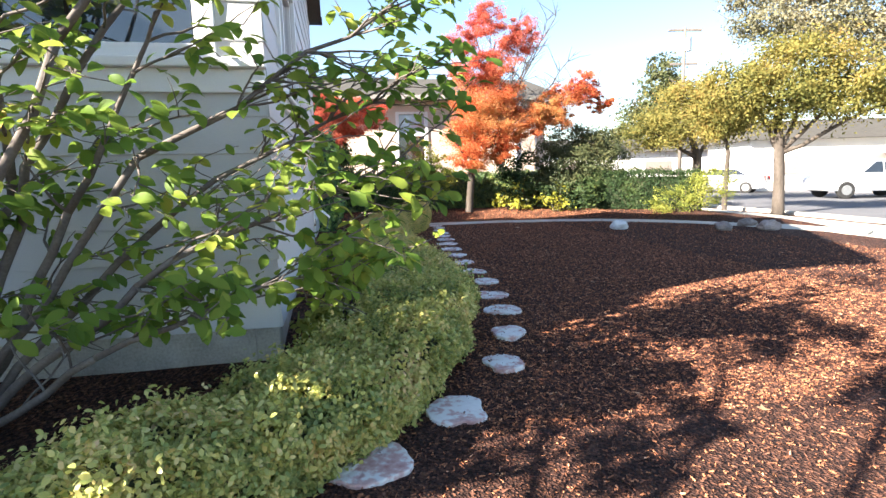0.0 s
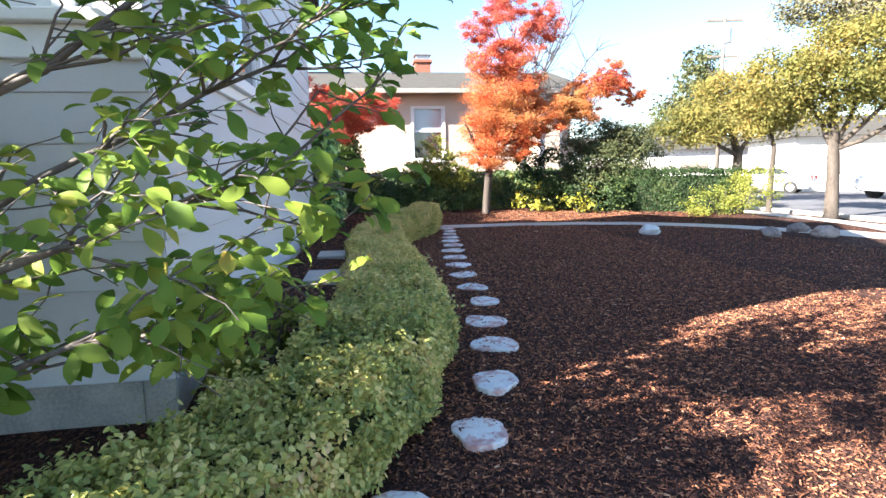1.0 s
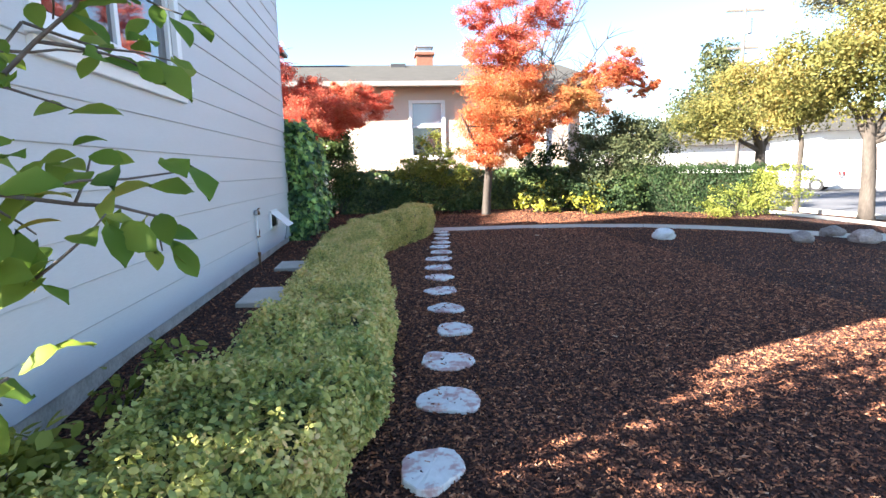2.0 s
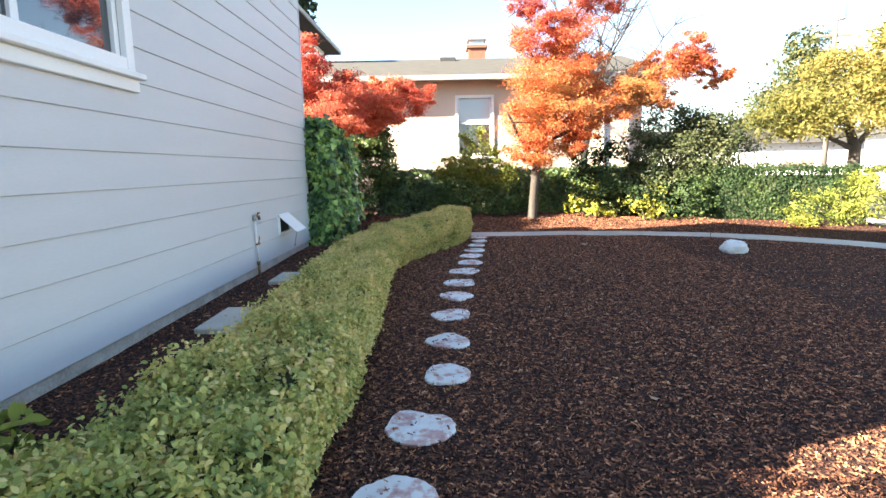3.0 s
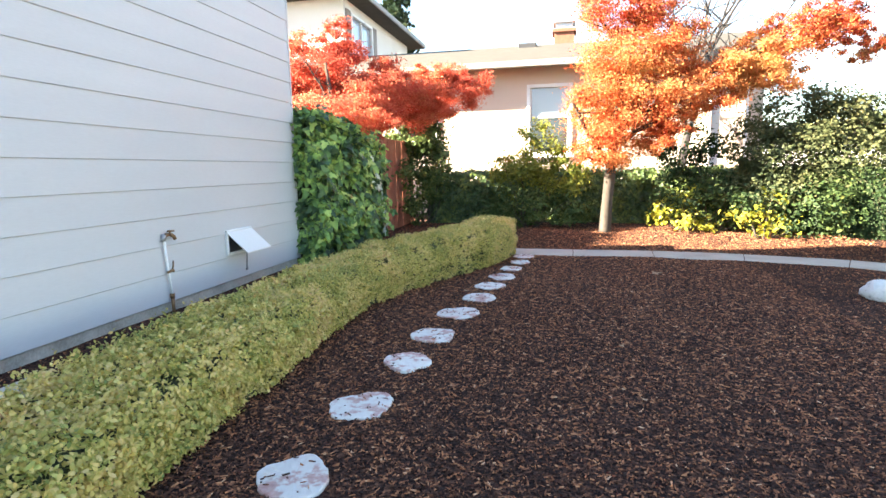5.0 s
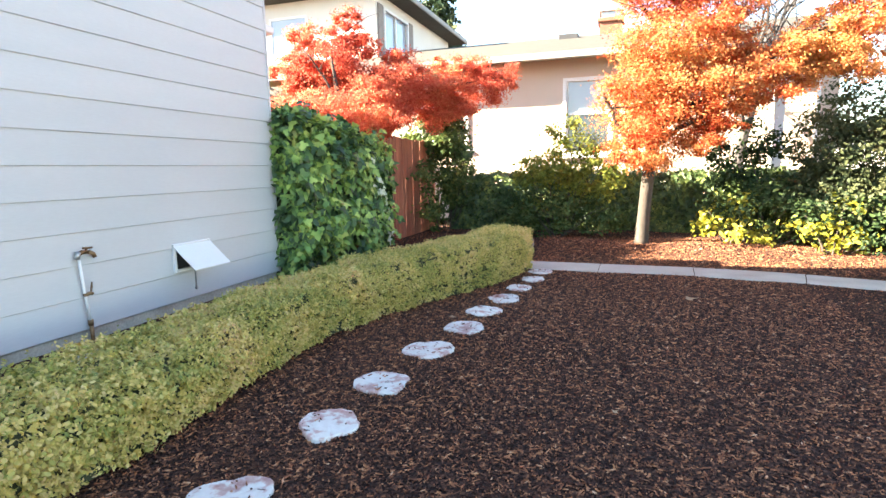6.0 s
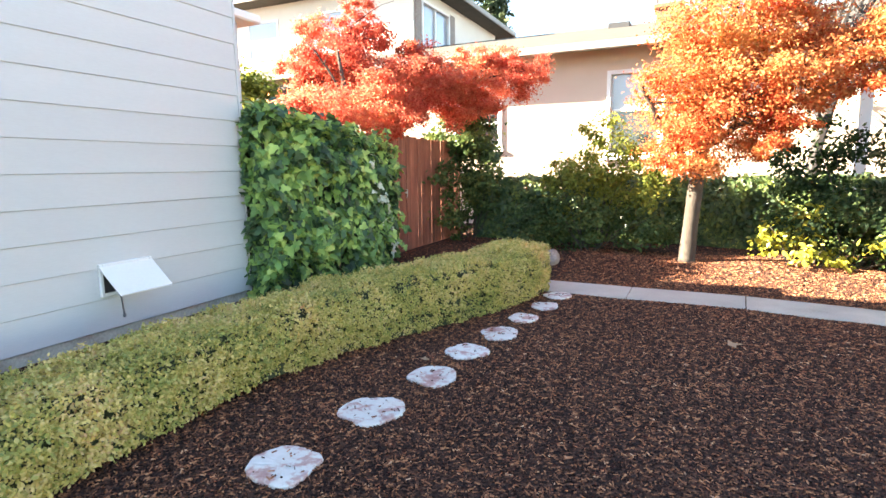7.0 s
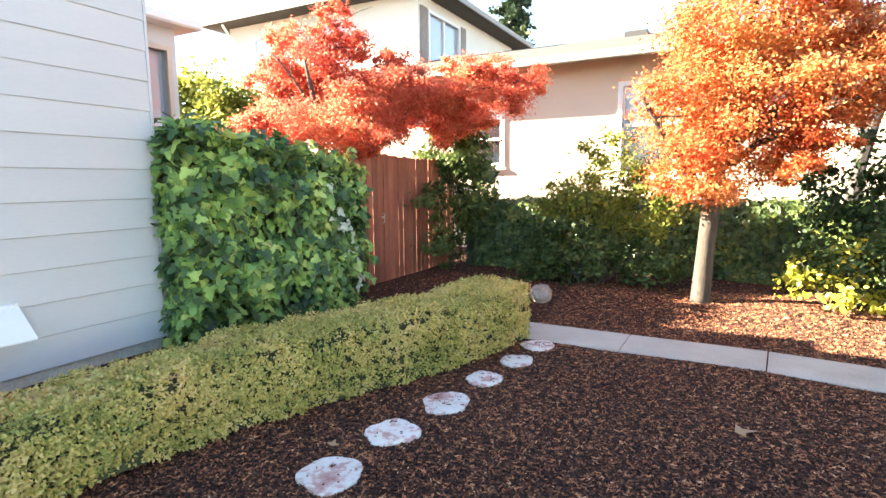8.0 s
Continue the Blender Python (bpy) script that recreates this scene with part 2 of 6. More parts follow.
def mulch():
    m, n, l, b = shader("bark_mulch", 0.9, 0, 0.2)
    v = noise_node(n, l, 55, kind="ShaderNodeTexVoronoi")
    v2 = noise_node(n, l, 23, kind="ShaderNodeTexVoronoi")
    big = noise_node(n, l, 0.8, 4)
    r = ramp(n, [(0.0, (0.016, 0.009, 0.008)), (0.45, (0.058, 0.027, 0.020)), (0.8, (0.16, 0.072, 0.045)), (1.0, (0.32, 0.155, 0.095))])
    l.new(v.outputs["Color"], r.inputs[0])
    dark = ramp(n, [(0.3, (0.62, 0.6, 0.6)), (0.7, (1.0, 1.0, 1.0))])
    l.new(big.outputs[0], dark.inputs[0])
    l.new(mixed(n, l, 1.0, r.outputs[0], dark.outputs[0], "MULTIPLY"), b.inputs["Base Color"])
    s = n.new("ShaderNodeMath")
    l.new(v.outputs["Distance"], s.inputs[0])
    l.new(v2.outputs["Distance"], s.inputs[1])
    bumped(n, l, b, s.outputs[0], 1.0, 0.03)
    return m


M_MULCH = mulch()


# ---- building helpers ----
class Build:
    """Collects vertices and faces of one mesh."""

    def __init__(self):
        self.v, self.f = [], []

    def add(self, verts, faces):
        k = len(self.v)
        self.v.extend(tuple(p) for p in verts)
        self.f.extend(tuple(i + k for i in f) for f in faces)
        return self

    def box(self, lo, hi, bevel=0.0, m=None):
        bm = bmesh.new()
        bmesh.ops.create_cube(bm, size=1)
        for q in bm.verts:
            q.co = [lo[i] + (hi[i] - lo[i]) * (q.co[i] + 0.5) for i in range(3)]
        if bevel:
            bmesh.ops.bevel(bm, geom=bm.edges[:], offset=bevel, segments=1, affect="EDGES")
        if m is not None:
            bm.transform(m)
        bm.verts.index_update()
        self.add([q.co[:] for q in bm.verts], [[q.index for q in f.verts] for f in bm.faces])
        bm.free()
        return self

    def wall(self, plane, d0, d1, us, zs, holes=()):
        """A wall between d0 and d1 on a grid of cells, with openings (u0, u1, z0, z1) left out."""
        us, zs = sorted(set(us) | {h[i] for h in holes for i in (0, 1)}), sorted(set(zs) | {h[i] for h in holes for i in (2, 3)})
        full = {(i, j) for i in range(len(us) - 1) for j in range(len(zs) - 1)
                if not any(h[0] < (us[i] + us[i + 1]) / 2 < h[1] and h[2] < (zs[j] + zs[j + 1]) / 2 < h[3] for h in holes)}
        ids = {}

        def vert(i, j, d):
            if (i, j, d) not in ids:
                ids[i, j, d] = len(self.v)
                c = (d1, d0)[d]
                self.v.append((c, us[i], zs[j]) if plane == "x" else (us[i], c, zs[j]))
            return ids[i, j, d]

        for i, j in full:
            for d in (0, 1):
                self.f.append((vert(i, j, d), vert(i + 1, j, d), vert(i + 1, j + 1, d), vert(i, j + 1, d)))
            for (di, dj), (a, c) in (((-1, 0), ((0, 0), (0, 1))), ((1, 0), ((1, 0), (1, 1))), ((0, -1), ((0, 0), (1, 0))), ((0, 1), ((0, 1), (1, 1)))):
                if (i + di, j + dj) not in full:
                    self.f.append((vert(i + a[0], j + a[1], 0), vert(i + c[0], j + c[1], 0), vert(i + c[0], j + c[1], 1), vert(i + a[0], j + a[1], 1)))
        return self

    def tube(self, pts, radii, n=8):
        pts = [Vector(p) for p in pts]
        k = len(self.v)
        ref = Vector((0.31, 0.93, 0.2)).normalized()
        for i, p in enumerate(pts):
            d = (pts[min(i + 1, len(pts) - 1)] - pts[max(i - 1, 0)]).normalized()
            a = d.cross(ref)
            if a.length < 0.1:
                a = d.cross(Vector((1, 0, 0)))
            a.normalize()
            c = d.cross(a)
            for j in range(n):
                w = 2 * math.pi * j / n
                self.v.append(tuple(p + (a * math.cos(w) + c * math.sin(w)) * radii[i]))
        for i in range(len(pts) - 1):
            for j in range(n):
                j2 = (j + 1) % n
                self.f.append((k + i * n + j, k + i * n + j2, k + (i + 1) * n + j2, k + (i + 1) * n + j))
        self.f.append(tuple(k + j for j in reversed(range(n))))
        self.f.append(tuple(k + (len(pts) - 1) * n + j for j in range(n)))
        return self

    def prism(self, poly, axis, a, b):
        """A flat outline pushed from a to b along axis 0, 1 or 2."""
        n = len(poly)
        vs = []
        for c in (a, b):
            for p in poly:
                q = list(p)
                q.insert(axis, c)
                vs.append(q)
        fs = [tuple(range(n))[::-1], tuple(range(n, 2 * n))] + [(i, (i + 1) % n, n + (i + 1) % n, n + i) for i in range(n)]
        return self.add(vs, fs)

    def mesh(self, name, material, smooth=False):
        me = bpy.data.meshes.new(name)
        me.from_pydata(self.v, [], self.f)
        bm = bmesh.new()
        bm.from_mesh(me)
        bmesh.ops.recalc_face_normals(bm, faces=bm.faces[:])
        bm.to_mesh(me)
        bm.free()
        if smooth:
            me.polygons.foreach_set("use_smooth", [True] * len(me.polygons))
        me.materials.append(material)
        return me


def empty(name, at, label, category, group="", kind=""):
    e = new(name)
    e.location = at
    e.empty_display_size = 0.1
    return tagged(e, label, category, group, kind)


def part(name, me, parent, label="", kind=""):
    ob = new(name, me)
    ob.parent = parent
    if not parent.parent:
        ob.matrix_parent_inverse = Matrix.Translation(-Vector(parent.location))
    return tagged(ob, label, kind=kind)


KITE = (np.array([[0, 0, 0], [0.5, -0.30, 0.08], [1, 0, 0], [0.5, 0.30, 0.08]]), np.array([[0, 1, 2], [0, 2, 3]]))
OVAL = (np.array([[0, 0, 0], [0.35, -0.27, 0.07], [0.72, -0.27, 0.06], [1, 0, -0.05], [0.72, 0.27, 0.06], [0.35, 0.27, 0.07], [0.5, 0, 0]]),
        np.array([[0, 1, 6], [1, 2, 6], [2, 3, 6], [3, 4, 6], [4, 5, 6], [5, 0, 6]]))
IVYLEAF = (np.array([[0, 0, 0], [-0.10, -0.27, 0.03], [0.16, -0.50, 0.02], [0.36, -0.24, 0.05], [0.62, -0.27, 0.02], [1, 0, -0.10], [0.62, 0.27, 0.02], [0.36, 0.24, 0.05], [0.16, 0.50, 0.02], [-0.10, 0.27, 0.03], [0.33, 0, 0]]),
           np.array([[i, (i + 1) % 10, 10] for i in range(10)]))
BOXLEAF = (np.array([[0, 0, 0], [0.38, -0.26, 0.06], [0.74, -0.24, 0.05], [1, 0, -0.04], [0.74, 0.24, 0.05], [0.38, 0.26, 0.06]]), np.array([[0, 1, 5], [1, 2, 5], [2, 4, 5], [2, 3, 4]]))
STAR = (np.array([[0, 0, 0], [0.25, -0.5, 0.05], [0.42, -0.16, 0.02], [1, 0, -0.05], [0.42, 0.16, 0.02], [0.25, 0.5, 0.05]]),
        np.array([[0, 1, 2], [0, 2, 3], [0, 3, 4], [0, 4, 5]]))


def scatter(name, pts, nrm, size, template, material, droop=None):
    """One mesh of many small leaves: places, facings and sizes; each leaf is turned at random about its facing."""
    tv, tf = template
    pts, nrm, size = np.asarray(pts, float), np.asarray(nrm, float), np.asarray(size, float)
    n = len(pts)
    nrm = nrm / np.maximum(np.linalg.norm(nrm, axis=1, keepdims=True), 1e-6)
    t = rng.normal(size=(n, 3))
    if droop is not None:
        t = t * 0.6 + np.asarray(droop)
    t -= nrm * np.sum(t * nrm, axis=1, keepdims=True)
    t /= np.maximum(np.linalg.norm(t, axis=1, keepdims=True), 1e-6)
    b = np.cross(nrm, t)
    v = pts[:, None, :] + size[:, None, None] * (tv[None, :, 0:1] * t[:, None, :] + tv[None, :, 1:2] * b[:, None, :] + tv[None, :, 2:3] * nrm[:, None, :])
    return fast_mesh(name, v.reshape(-1, 3), (tf[None] + (np.arange(n) * len(tv))[:, None, None]).reshape(-1, tf.shape[1]), material)


def fast_mesh(name, v, f, material, smooth=False):
    me = bpy.data.meshes.new(name)
    k = f.shape[1]
    me.vertices.add(len(v))
    me.vertices.foreach_set("co", np.ascontiguousarray(v, dtype=np.float32).ravel())
    me.loops.add(f.size)
    me.loops.foreach_set("vertex_index", np.ascontiguousarray(f, dtype=np.int32).ravel())
    me.polygons.add(len(f))
    me.polygons.foreach_set("loop_start", np.arange(0, f.size, k, dtype=np.int32))
    me.polygons.foreach_set("loop_total", np.full(len(f), k, dtype=np.int32))
    if smooth:
        me.polygons.foreach_set("use_smooth", np.ones(len(f), dtype=bool))
    me.update(calc_edges=True)
    me.materials.append(material)
    return me


def blob_points(blobs, n, clumps=26, spread=0.2, flat=0.6, hollow=0.55):
    """Leaf places in uneven clumps through ellipsoids (centre, radii), thicker towards the outside."""
    vol = np.array([b[3] * b[4] * b[5] for b in blobs]) ** 0.75
    cnt = rng.multinomial(n, vol / vol.sum())
    out, nor = [], []
    for b, c in zip(blobs, cnt):
        c0, r = np.array(b[:3]), np.array(b[3:6])
        k = max(5, int(clumps * (r.prod() ** 0.5)))
        d = rng.normal(size=(k, 3))
        d /= np.linalg.norm(d, axis=1, keepdims=True)
        rad = (hollow + (1 - hollow) * rng.random(k)) ** 0.7
        cl = c0 + d * r * rad[:, None]
        w = rng.integers(0, k, c)
        sp = spread * r.mean() * (0.5 + rng.random(k))
        p = cl[w] + rng.normal(size=(c, 3)) * sp[w][:, None] * np.array([1, 1, flat])
        out.append(p)
        nn = (p - c0) / r
        nn /= np.maximum(np.linalg.norm(nn, axis=1, keepdims=True), 1e-6)
        nor.append(nn * 0.6 + rng.normal(size=(c, 3)) * 0.55 + np.array([0, 0, 0.45]))
    return np.concatenate(out), np.concatenate(nor)


def limb(b, a, c, r0, r1, bend=0.12, n=7, steps=6, seed=None):
    """A bent, tapering limb from a to c."""
    a, c = Vector(a), Vector(c)
    g = random.Random(seed if seed is not None else int(1000 * (a.x + 3 * c.y + 7 * c.z)))
    L = (c - a).length
    off = Vector((g.uniform(-1, 1), g.uniform(-1, 1), g.uniform(-0.2, 0.8))) * bend * L
    pts, rad = [], []
    for i in range(steps + 1):
        s = i / steps
        p = a.lerp(c, s) + off * (4 * s * (1 - s)) * 0.6
        if 0 < i < steps:
            p += Vector((g.uniform(-1, 1), g.uniform(-1, 1), g.uniform(-1, 1))) * L * 0.02
        pts.append(p)
        rad.append(r0 + (r1 - r0) * s)
    b.tube(pts, rad, n)
    return pts


def crooked_tree(name, base, label, trunk_pts, trunk_r, limbs, blobs, n, size, leafmat, template=KITE, bark=None, category="tree", group="", tips=None, **kw):
    e = empty(name, base, label, category, group)
    b = Build()
    b.tube(trunk_pts, trunk_r, 12)
    for a, c, r0, r1 in limbs:
        pts = limb(b, a, c, r0, r1)
        for q in range(2, len(pts)):
            g = random.Random(q * 7 + int(100 * c[0]))
            tip = pts[q] + Vector((g.uniform(-1, 1), g.uniform(-1, 1), g.uniform(-0.1, 0.9))) * (pts[-1] - pts[0]).length * 0.33
            limb(b, pts[q], tip, r1 * 0.9, r1 * 0.3, n=5, steps=4)
    part("trunk", b.mesh("trunk", bark or M_BARK, True), e)
    p, nn = blob_points(blobs, n, **kw)
    sz = size * (0.6 + 0.8 * rng.random(len(p)))
    if tips:                                                 # the upper leaves have turned further
        up = p[:, 2] + rng.normal(size=len(p)) * 0.5 > tips[0]
        part("upper_crown", scatter("upper_crown", p[up], nn[up], sz[up], template, tips[1]), e, "redder upper leaves", kind="stuff")
        p, nn, sz = p[~up], nn[~up], sz[~up]
    part("crown", scatter("crown", p, nn, sz, template, leafmat), e, kind="stuff")
    return e


def poly_at(line, s):
    """The place and the unit normal (to the right) along a polyline at arc length share s."""
    P = [Vector(p) for p in line]
    d = [0.0]
    for i in range(1, len(P)):
        d.append(d[-1] + (P[i] - P[i - 1]).length)
    x = s * d[-1]
    for i in range(1, len(P)):
        if x <= d[i] + 1e-9:
            t = (x - d[i - 1]) / (d[i] - d[i - 1])
            return P[i - 1].lerp(P[i], t), t + i - 1
    return P[-1], len(P) - 1.0


# ---- ground ----
PATH_EDGE = [(0.95, 12.88), (1.95, 12.86), (2.6, 12.84), (3.9, 12.83), (5.0, 12.68), (6.4, 12.26), (7.4, 11.65), (8.25, 10.8), (8.95, 9.75), (9.5, 8.6), (10.2, 7.5)]
PATH_W = 0.68


def beyond_path(x, y):
    """How far a place lies past the concrete path's outer edge (negative: on the lawn side)."""
    best, side = 1e9, 1
    for (x0, y0), (x1, y1) in zip(PATH_EDGE, PATH_EDGE[1:]):
        dx, dy = x1 - x0, y1 - y0
        t = min(1, max(0, ((x - x0) * dx + (y - y0) * dy) / (dx * dx + dy * dy)))
        d = math.hypot(x - x0 - t * dx, y - y0 - t * dy)
        if d < best:
            best, side = d, (1 if dx * (y - y0) - dy * (x - x0) > 0 else -1)
    return best * side - PATH_W


def ground_z(x, y):
    d = beyond_path(x, y) if -3 < x < 11 and 5 < y < 24 else -1
    s = min(1, max(0, (d - 0.05) / 1.5))
    z = 0.20 * s * s * (3 - 2 * s)
    if x < 0.2 and y < 12:                                   # raised bed along the house
        t = min(1, max(0, (0.1 - x) / 0.8))
        z += 0.20 * t * t * (3 - 2 * t) * min(1, max(0, (y - 1.5) / 2.5))
    q = min(1, max(0, (2.9 - y) / 1.6))
    z -= 0.13 * q * q * (3 - 2 * q)
    if x > 9.8:
        z -= 0.14 * min(1, (x - 9.8) / 0.5)
    return z + 0.018 * noise.noise(Vector((x * 0.9, y * 0.9, 0))) + 0.008 * noise.noise(Vector((x * 4, y * 4, 3)))


def make_ground():
    near = np.arange(-6, 12.01, 0.15)
    xs = np.concatenate([[-900, -200, -60, -25, -12], near, [14, 18, 25, 40, 80, 250, 900]])
    ys = np.concatenate([[-900, -200, -60, -25, -10], np.arange(-5, 19.01, 0.15), [22, 28, 40, 80, 250, 900]])
    v, f = [], []
    for y in ys:
        for x in xs:
            v.append((x, y, ground_z(x, y) if abs(x) < 20 and abs(y) < 25 else -0.2))
    w = len(xs)
    for j in range(len(ys) - 1):
        for i in range(w - 1):
            f.append((j * w + i, j * w + i + 1, (j + 1) * w + i + 1, (j + 1) * w + i))
    ob = new("ground", fast_mesh("ground", np.array(v), np.array(f), M_MULCH, True))
    return tagged(ob, "dark red-brown bark mulch covering the yard", "ground", kind="structure")


ground = make_ground()


def strip(b, line, width, z0, z1, cut=0.0):
    """A flat slab that follows a line, its width to the left of the way."""
    P = [Vector((*p, 0)) for p in line]
    left, right = [], []
    for i, p in enumerate(P):
        d = (P[min(i + 1, len(P) - 1)] - P[max(i - 1, 0)]).normalized()
        nrm = Vector((-d.y, d.x, 0))
        right.append(p)
        left.append(p + nrm * width)
    n = len(P)
    vs = [(*q.xy, z1) for q in right] + [(*q.xy, z1) for q in left] + [(*q.xy, z0) for q in right] + [(*q.xy, z0) for q in left]
    fs = []
    for i in range(n - 1):
        fs += [(i, i + 1, n + i + 1, n + i), (2 * n + i, 2 * n + i + 1, i + 1, i), (n + i, n + i + 1, 3 * n + i + 1, 3 * n + i)]
    fs += [(0, n, 3 * n, 2 * n), (n - 1, 2 * n - 1, 4 * n - 1, 3 * n - 1)]
    return b.add(vs, fs)


def make_path():
    e = empty("garden_path", (3, 13, 0), "narrow pale concrete garden path with cut joints", "path", kind="structure")
    total = sum(math.dist(a, b) for a, b in zip(PATH_EDGE, PATH_EDGE[1:]))
    edge = [(*p, 0) for p in PATH_EDGE]
    at = [0.0, 1.65]
    while at[-1] < total - 0.8:
        at.append(at[-1] + 1.33)
    at.append(total)
    for a, c in zip(at, at[1:]):
        a2, c2 = a + 0.006, c - 0.006
        vs, z1 = [], 0.014 + 0.004 * random.random()
        for k in range(5):
            d = a2 + (c2 - a2) * k / 4
            p, q0, q1 = (poly_at(edge, min(1, max(0, u / total)))[0] for u in (d, d - 0.5, d + 0.5))
            t = (q1 - q0).normalized()
            o = p + Vector((-t.y, t.x, 0)) * PATH_W
            vs += [(p.x, p.y, -0.06), (p.x, p.y, z1 - 0.006), (p.x - t.y * 0.006, p.y + t.x * 0.006, z1), (o.x + t.y * 0.006, o.y - t.x * 0.006, z1), (o.x, o.y, z1 - 0.006), (o.x, o.y, -0.06)]
        fs = [(k * 6 + j, k * 6 + (j + 1) % 6, k * 6 + 6 + (j + 1) % 6, k * 6 + 6 + j) for k in range(4) for j in range(6)]
        b = Build().add(vs, fs + [tuple(range(6)), tuple(range(24, 30))])
        part("slab", b.mesh("slab", M_CONC), e)
    return e


make_path()
pv = Build()
strip(pv, [(9.9, -12), (9.9, 7.5), (9.95, 12), (10.2, 18), (10.6, 40)][::1], -2.4, -0.25, -0.035)
tagged(new("pavement", pv.mesh("pavement", M_CONC)), "sunlit pale concrete pavement beside the street", "pavement", kind="structure")
rd = Build()
rd.box((13.9, -60, -0.3), (27, 90, -0.065))
tagged(new("road", rd.mesh("road", M_ASPHALT)), "grey asphalt street with tree shade", "road", kind="structure")
kb = Build()
kb.box((13.6, -60, -0.3), (13.9, 90, -0.03), 0.02)
tagged(new("kerb", kb.mesh("kerb", M_CONC)), "pale concrete kerb along the street", "kerb", kind="structure")
dw = Build()
dw.box((27, -10, -0.3), (60, 34, -0.05))
tagged(new("driveway", dw.mesh("driveway", M_CONC)), "pale concrete driveway across the street", "driveway", kind="structure")


# ---- the house beside the path ----
XW, YF, YB, Z0, EXPO, EAVE = -1.3, 2.27, 10.45, 0.30, 0.27, 4.75
RIDGE_Y, RIDGE_Z = (YF + YB) / 2, 6.6
SW = (3.36, 5.32, 2.28, 3.62)          # window of the side wall: y0, y1, z0, z1
FW = (-4.3, -1.72, 2.36, 3.75)         # window of the front wall: x0, x1, z0, z1


def spans(lo, hi, cut):
    return [(lo, hi)] if cut is None else [(lo, cut[0]), (cut[1], hi)]


def board_mesh(L, h, along_y):
    """One lapped board, thick at its lower edge, with a small drip bevel."""
    prof = [(0.0, 0.0), (0.017, 0.003), (0.020, 0.008), (0.006, h + 0.012), (0.0, h + 0.012)]
    b = Build()
    b.prism([(d, z) for d, z in prof], 1, 0, L)             # (out, along, up)
    if not along_y:
        b.v = [(y, -x, z) for x, y, z in b.v]
    return b.mesh("siding_board", M_SIDING)


def make_house():
    # side wall core, with its window opening
    b = Build()
    for lo, hi in (((XW - 0.15, YF + 0.15, Z0 + 0.012), (XW, SW[0], EAVE)), ((XW - 0.15, SW[1], Z0 + 0.012), (XW, YB, EAVE)),
                   ((XW - 0.15, SW[0], Z0 + 0.012), (XW, SW[1], SW[2])), ((XW - 0.15, SW[0], SW[3]), (XW, SW[1], EAVE))):
        b.box(lo, hi)
    b.prism([(YF, EAVE), (YB, EAVE), (RIDGE_Y, RIDGE_Z)], 0, XW - 0.15, XW)
    wall = tagged(new("wall_side", b.mesh("wall_side", M_WALLIN)), "house side wall clad in white lapped boards", "wall", kind="structure")
    row = 0
    z = Z0
    while z < RIDGE_Z - 0.1:
        lo, hi = YF + 0.002, YB - 0.01
        if z > EAVE - EXPO:
            k = (RIDGE_Z - z) / (RIDGE_Z - EAVE)
            lo, hi = RIDGE_Y - (RIDGE_Y - YF) * min(1, k), RIDGE_Y + (YB - RIDGE_Y) * min(1, k)
        cut = (SW[0] - 0.09, SW[1] + 0.09) if SW[2] - 0.2 < z + EXPO * 0.5 < SW[3] + 0.1 else None
        for a, c in spans(lo, hi, cut):
            ob = part("siding_board", board_mesh(c - a, EXPO, True), wall)
            ob.location = (XW, a, z)
        z += EXPO
    # front wall
    b = Build()
    for lo, hi in (((-9.0, YF, Z0 + 0.012), (FW[0], YF + 0.15, EAVE)), ((FW[1], YF, Z0 + 0.012), (XW, YF + 0.15, EAVE)),
                   ((FW[0], YF, Z0 + 0.012), (FW[1], YF + 0.15, FW[2])), ((FW[0], YF, FW[3]), (FW[1], YF + 0.15, EAVE))):
        b.box(lo, hi)
    front = tagged(new("wall_front", b.mesh("wall_front", M_WALLIN)), "house front wall clad in white lapped boards", "wall", kind="structure")
    z = Z0
    while z < EAVE:
        cut = (FW[0] - 0.1, FW[1] + 0.1) if FW[2] - 0.3 < z + EXPO * 0.5 < FW[3] + 0.1 else None
        for a, c in spans(-9.0, XW + 0.004, cut):
            ob = part("siding_board", board_mesh(c - a, EXPO, False), front)
            ob.location = (a, YF, z)
        z += EXPO
    # back and far walls close the house
    b = Build()
    b.box((-9.0, YB - 0.15, 0), (XW - 0.15, YB, EAVE)).box((-9.15, YF, 0), (-9.0, YB, EAVE))
    tagged(new("wall_back", b.mesh("wall_back", M_SIDING)), "plain white back walls of the house", "wall", kind="structure")
    b = Build()
    b.box((-9.0, YF + 0.15, 2.2), (XW - 0.16, YB - 0.16, 2.25))
    b.box((-9.0, YF + 2.6, 2.25), (XW - 0.16, YF + 2.7, 4.7))
    tagged(new("room_inside", b.mesh("room_inside", M_WALLIN)), "dim floor and partition inside the house", "interior", kind="structure")
    # foundation
    b = Build()
    b.box((-9.0, YF + 0.03, -0.3), (XW - 0.201, YF + 0.2, Z0 + 0.01)).box((XW - 0.2, YF + 0.03, -0.3), (XW - 0.008, YB - 0.02, Z0 + 0.008), 0.01)
    tagged(new("foundation", b.mesh("foundation", M_FOUND)), "rough grey concrete house foundation", "foundation", kind="structure")
    # corner boards
    b = Build()
    b.box((XW + 0.002, YB - 0.009, Z0 - 0.01), (XW + 0.024, YB + 0.02, EAVE), 0.004)
    tagged(new("corner_trim", b.mesh("corner_trim", M_SIDING)), "white corner trim board of the house", "trim", kind="structure")
    # roof, two slopes with thickness
    b = Build()
    up = 0.16
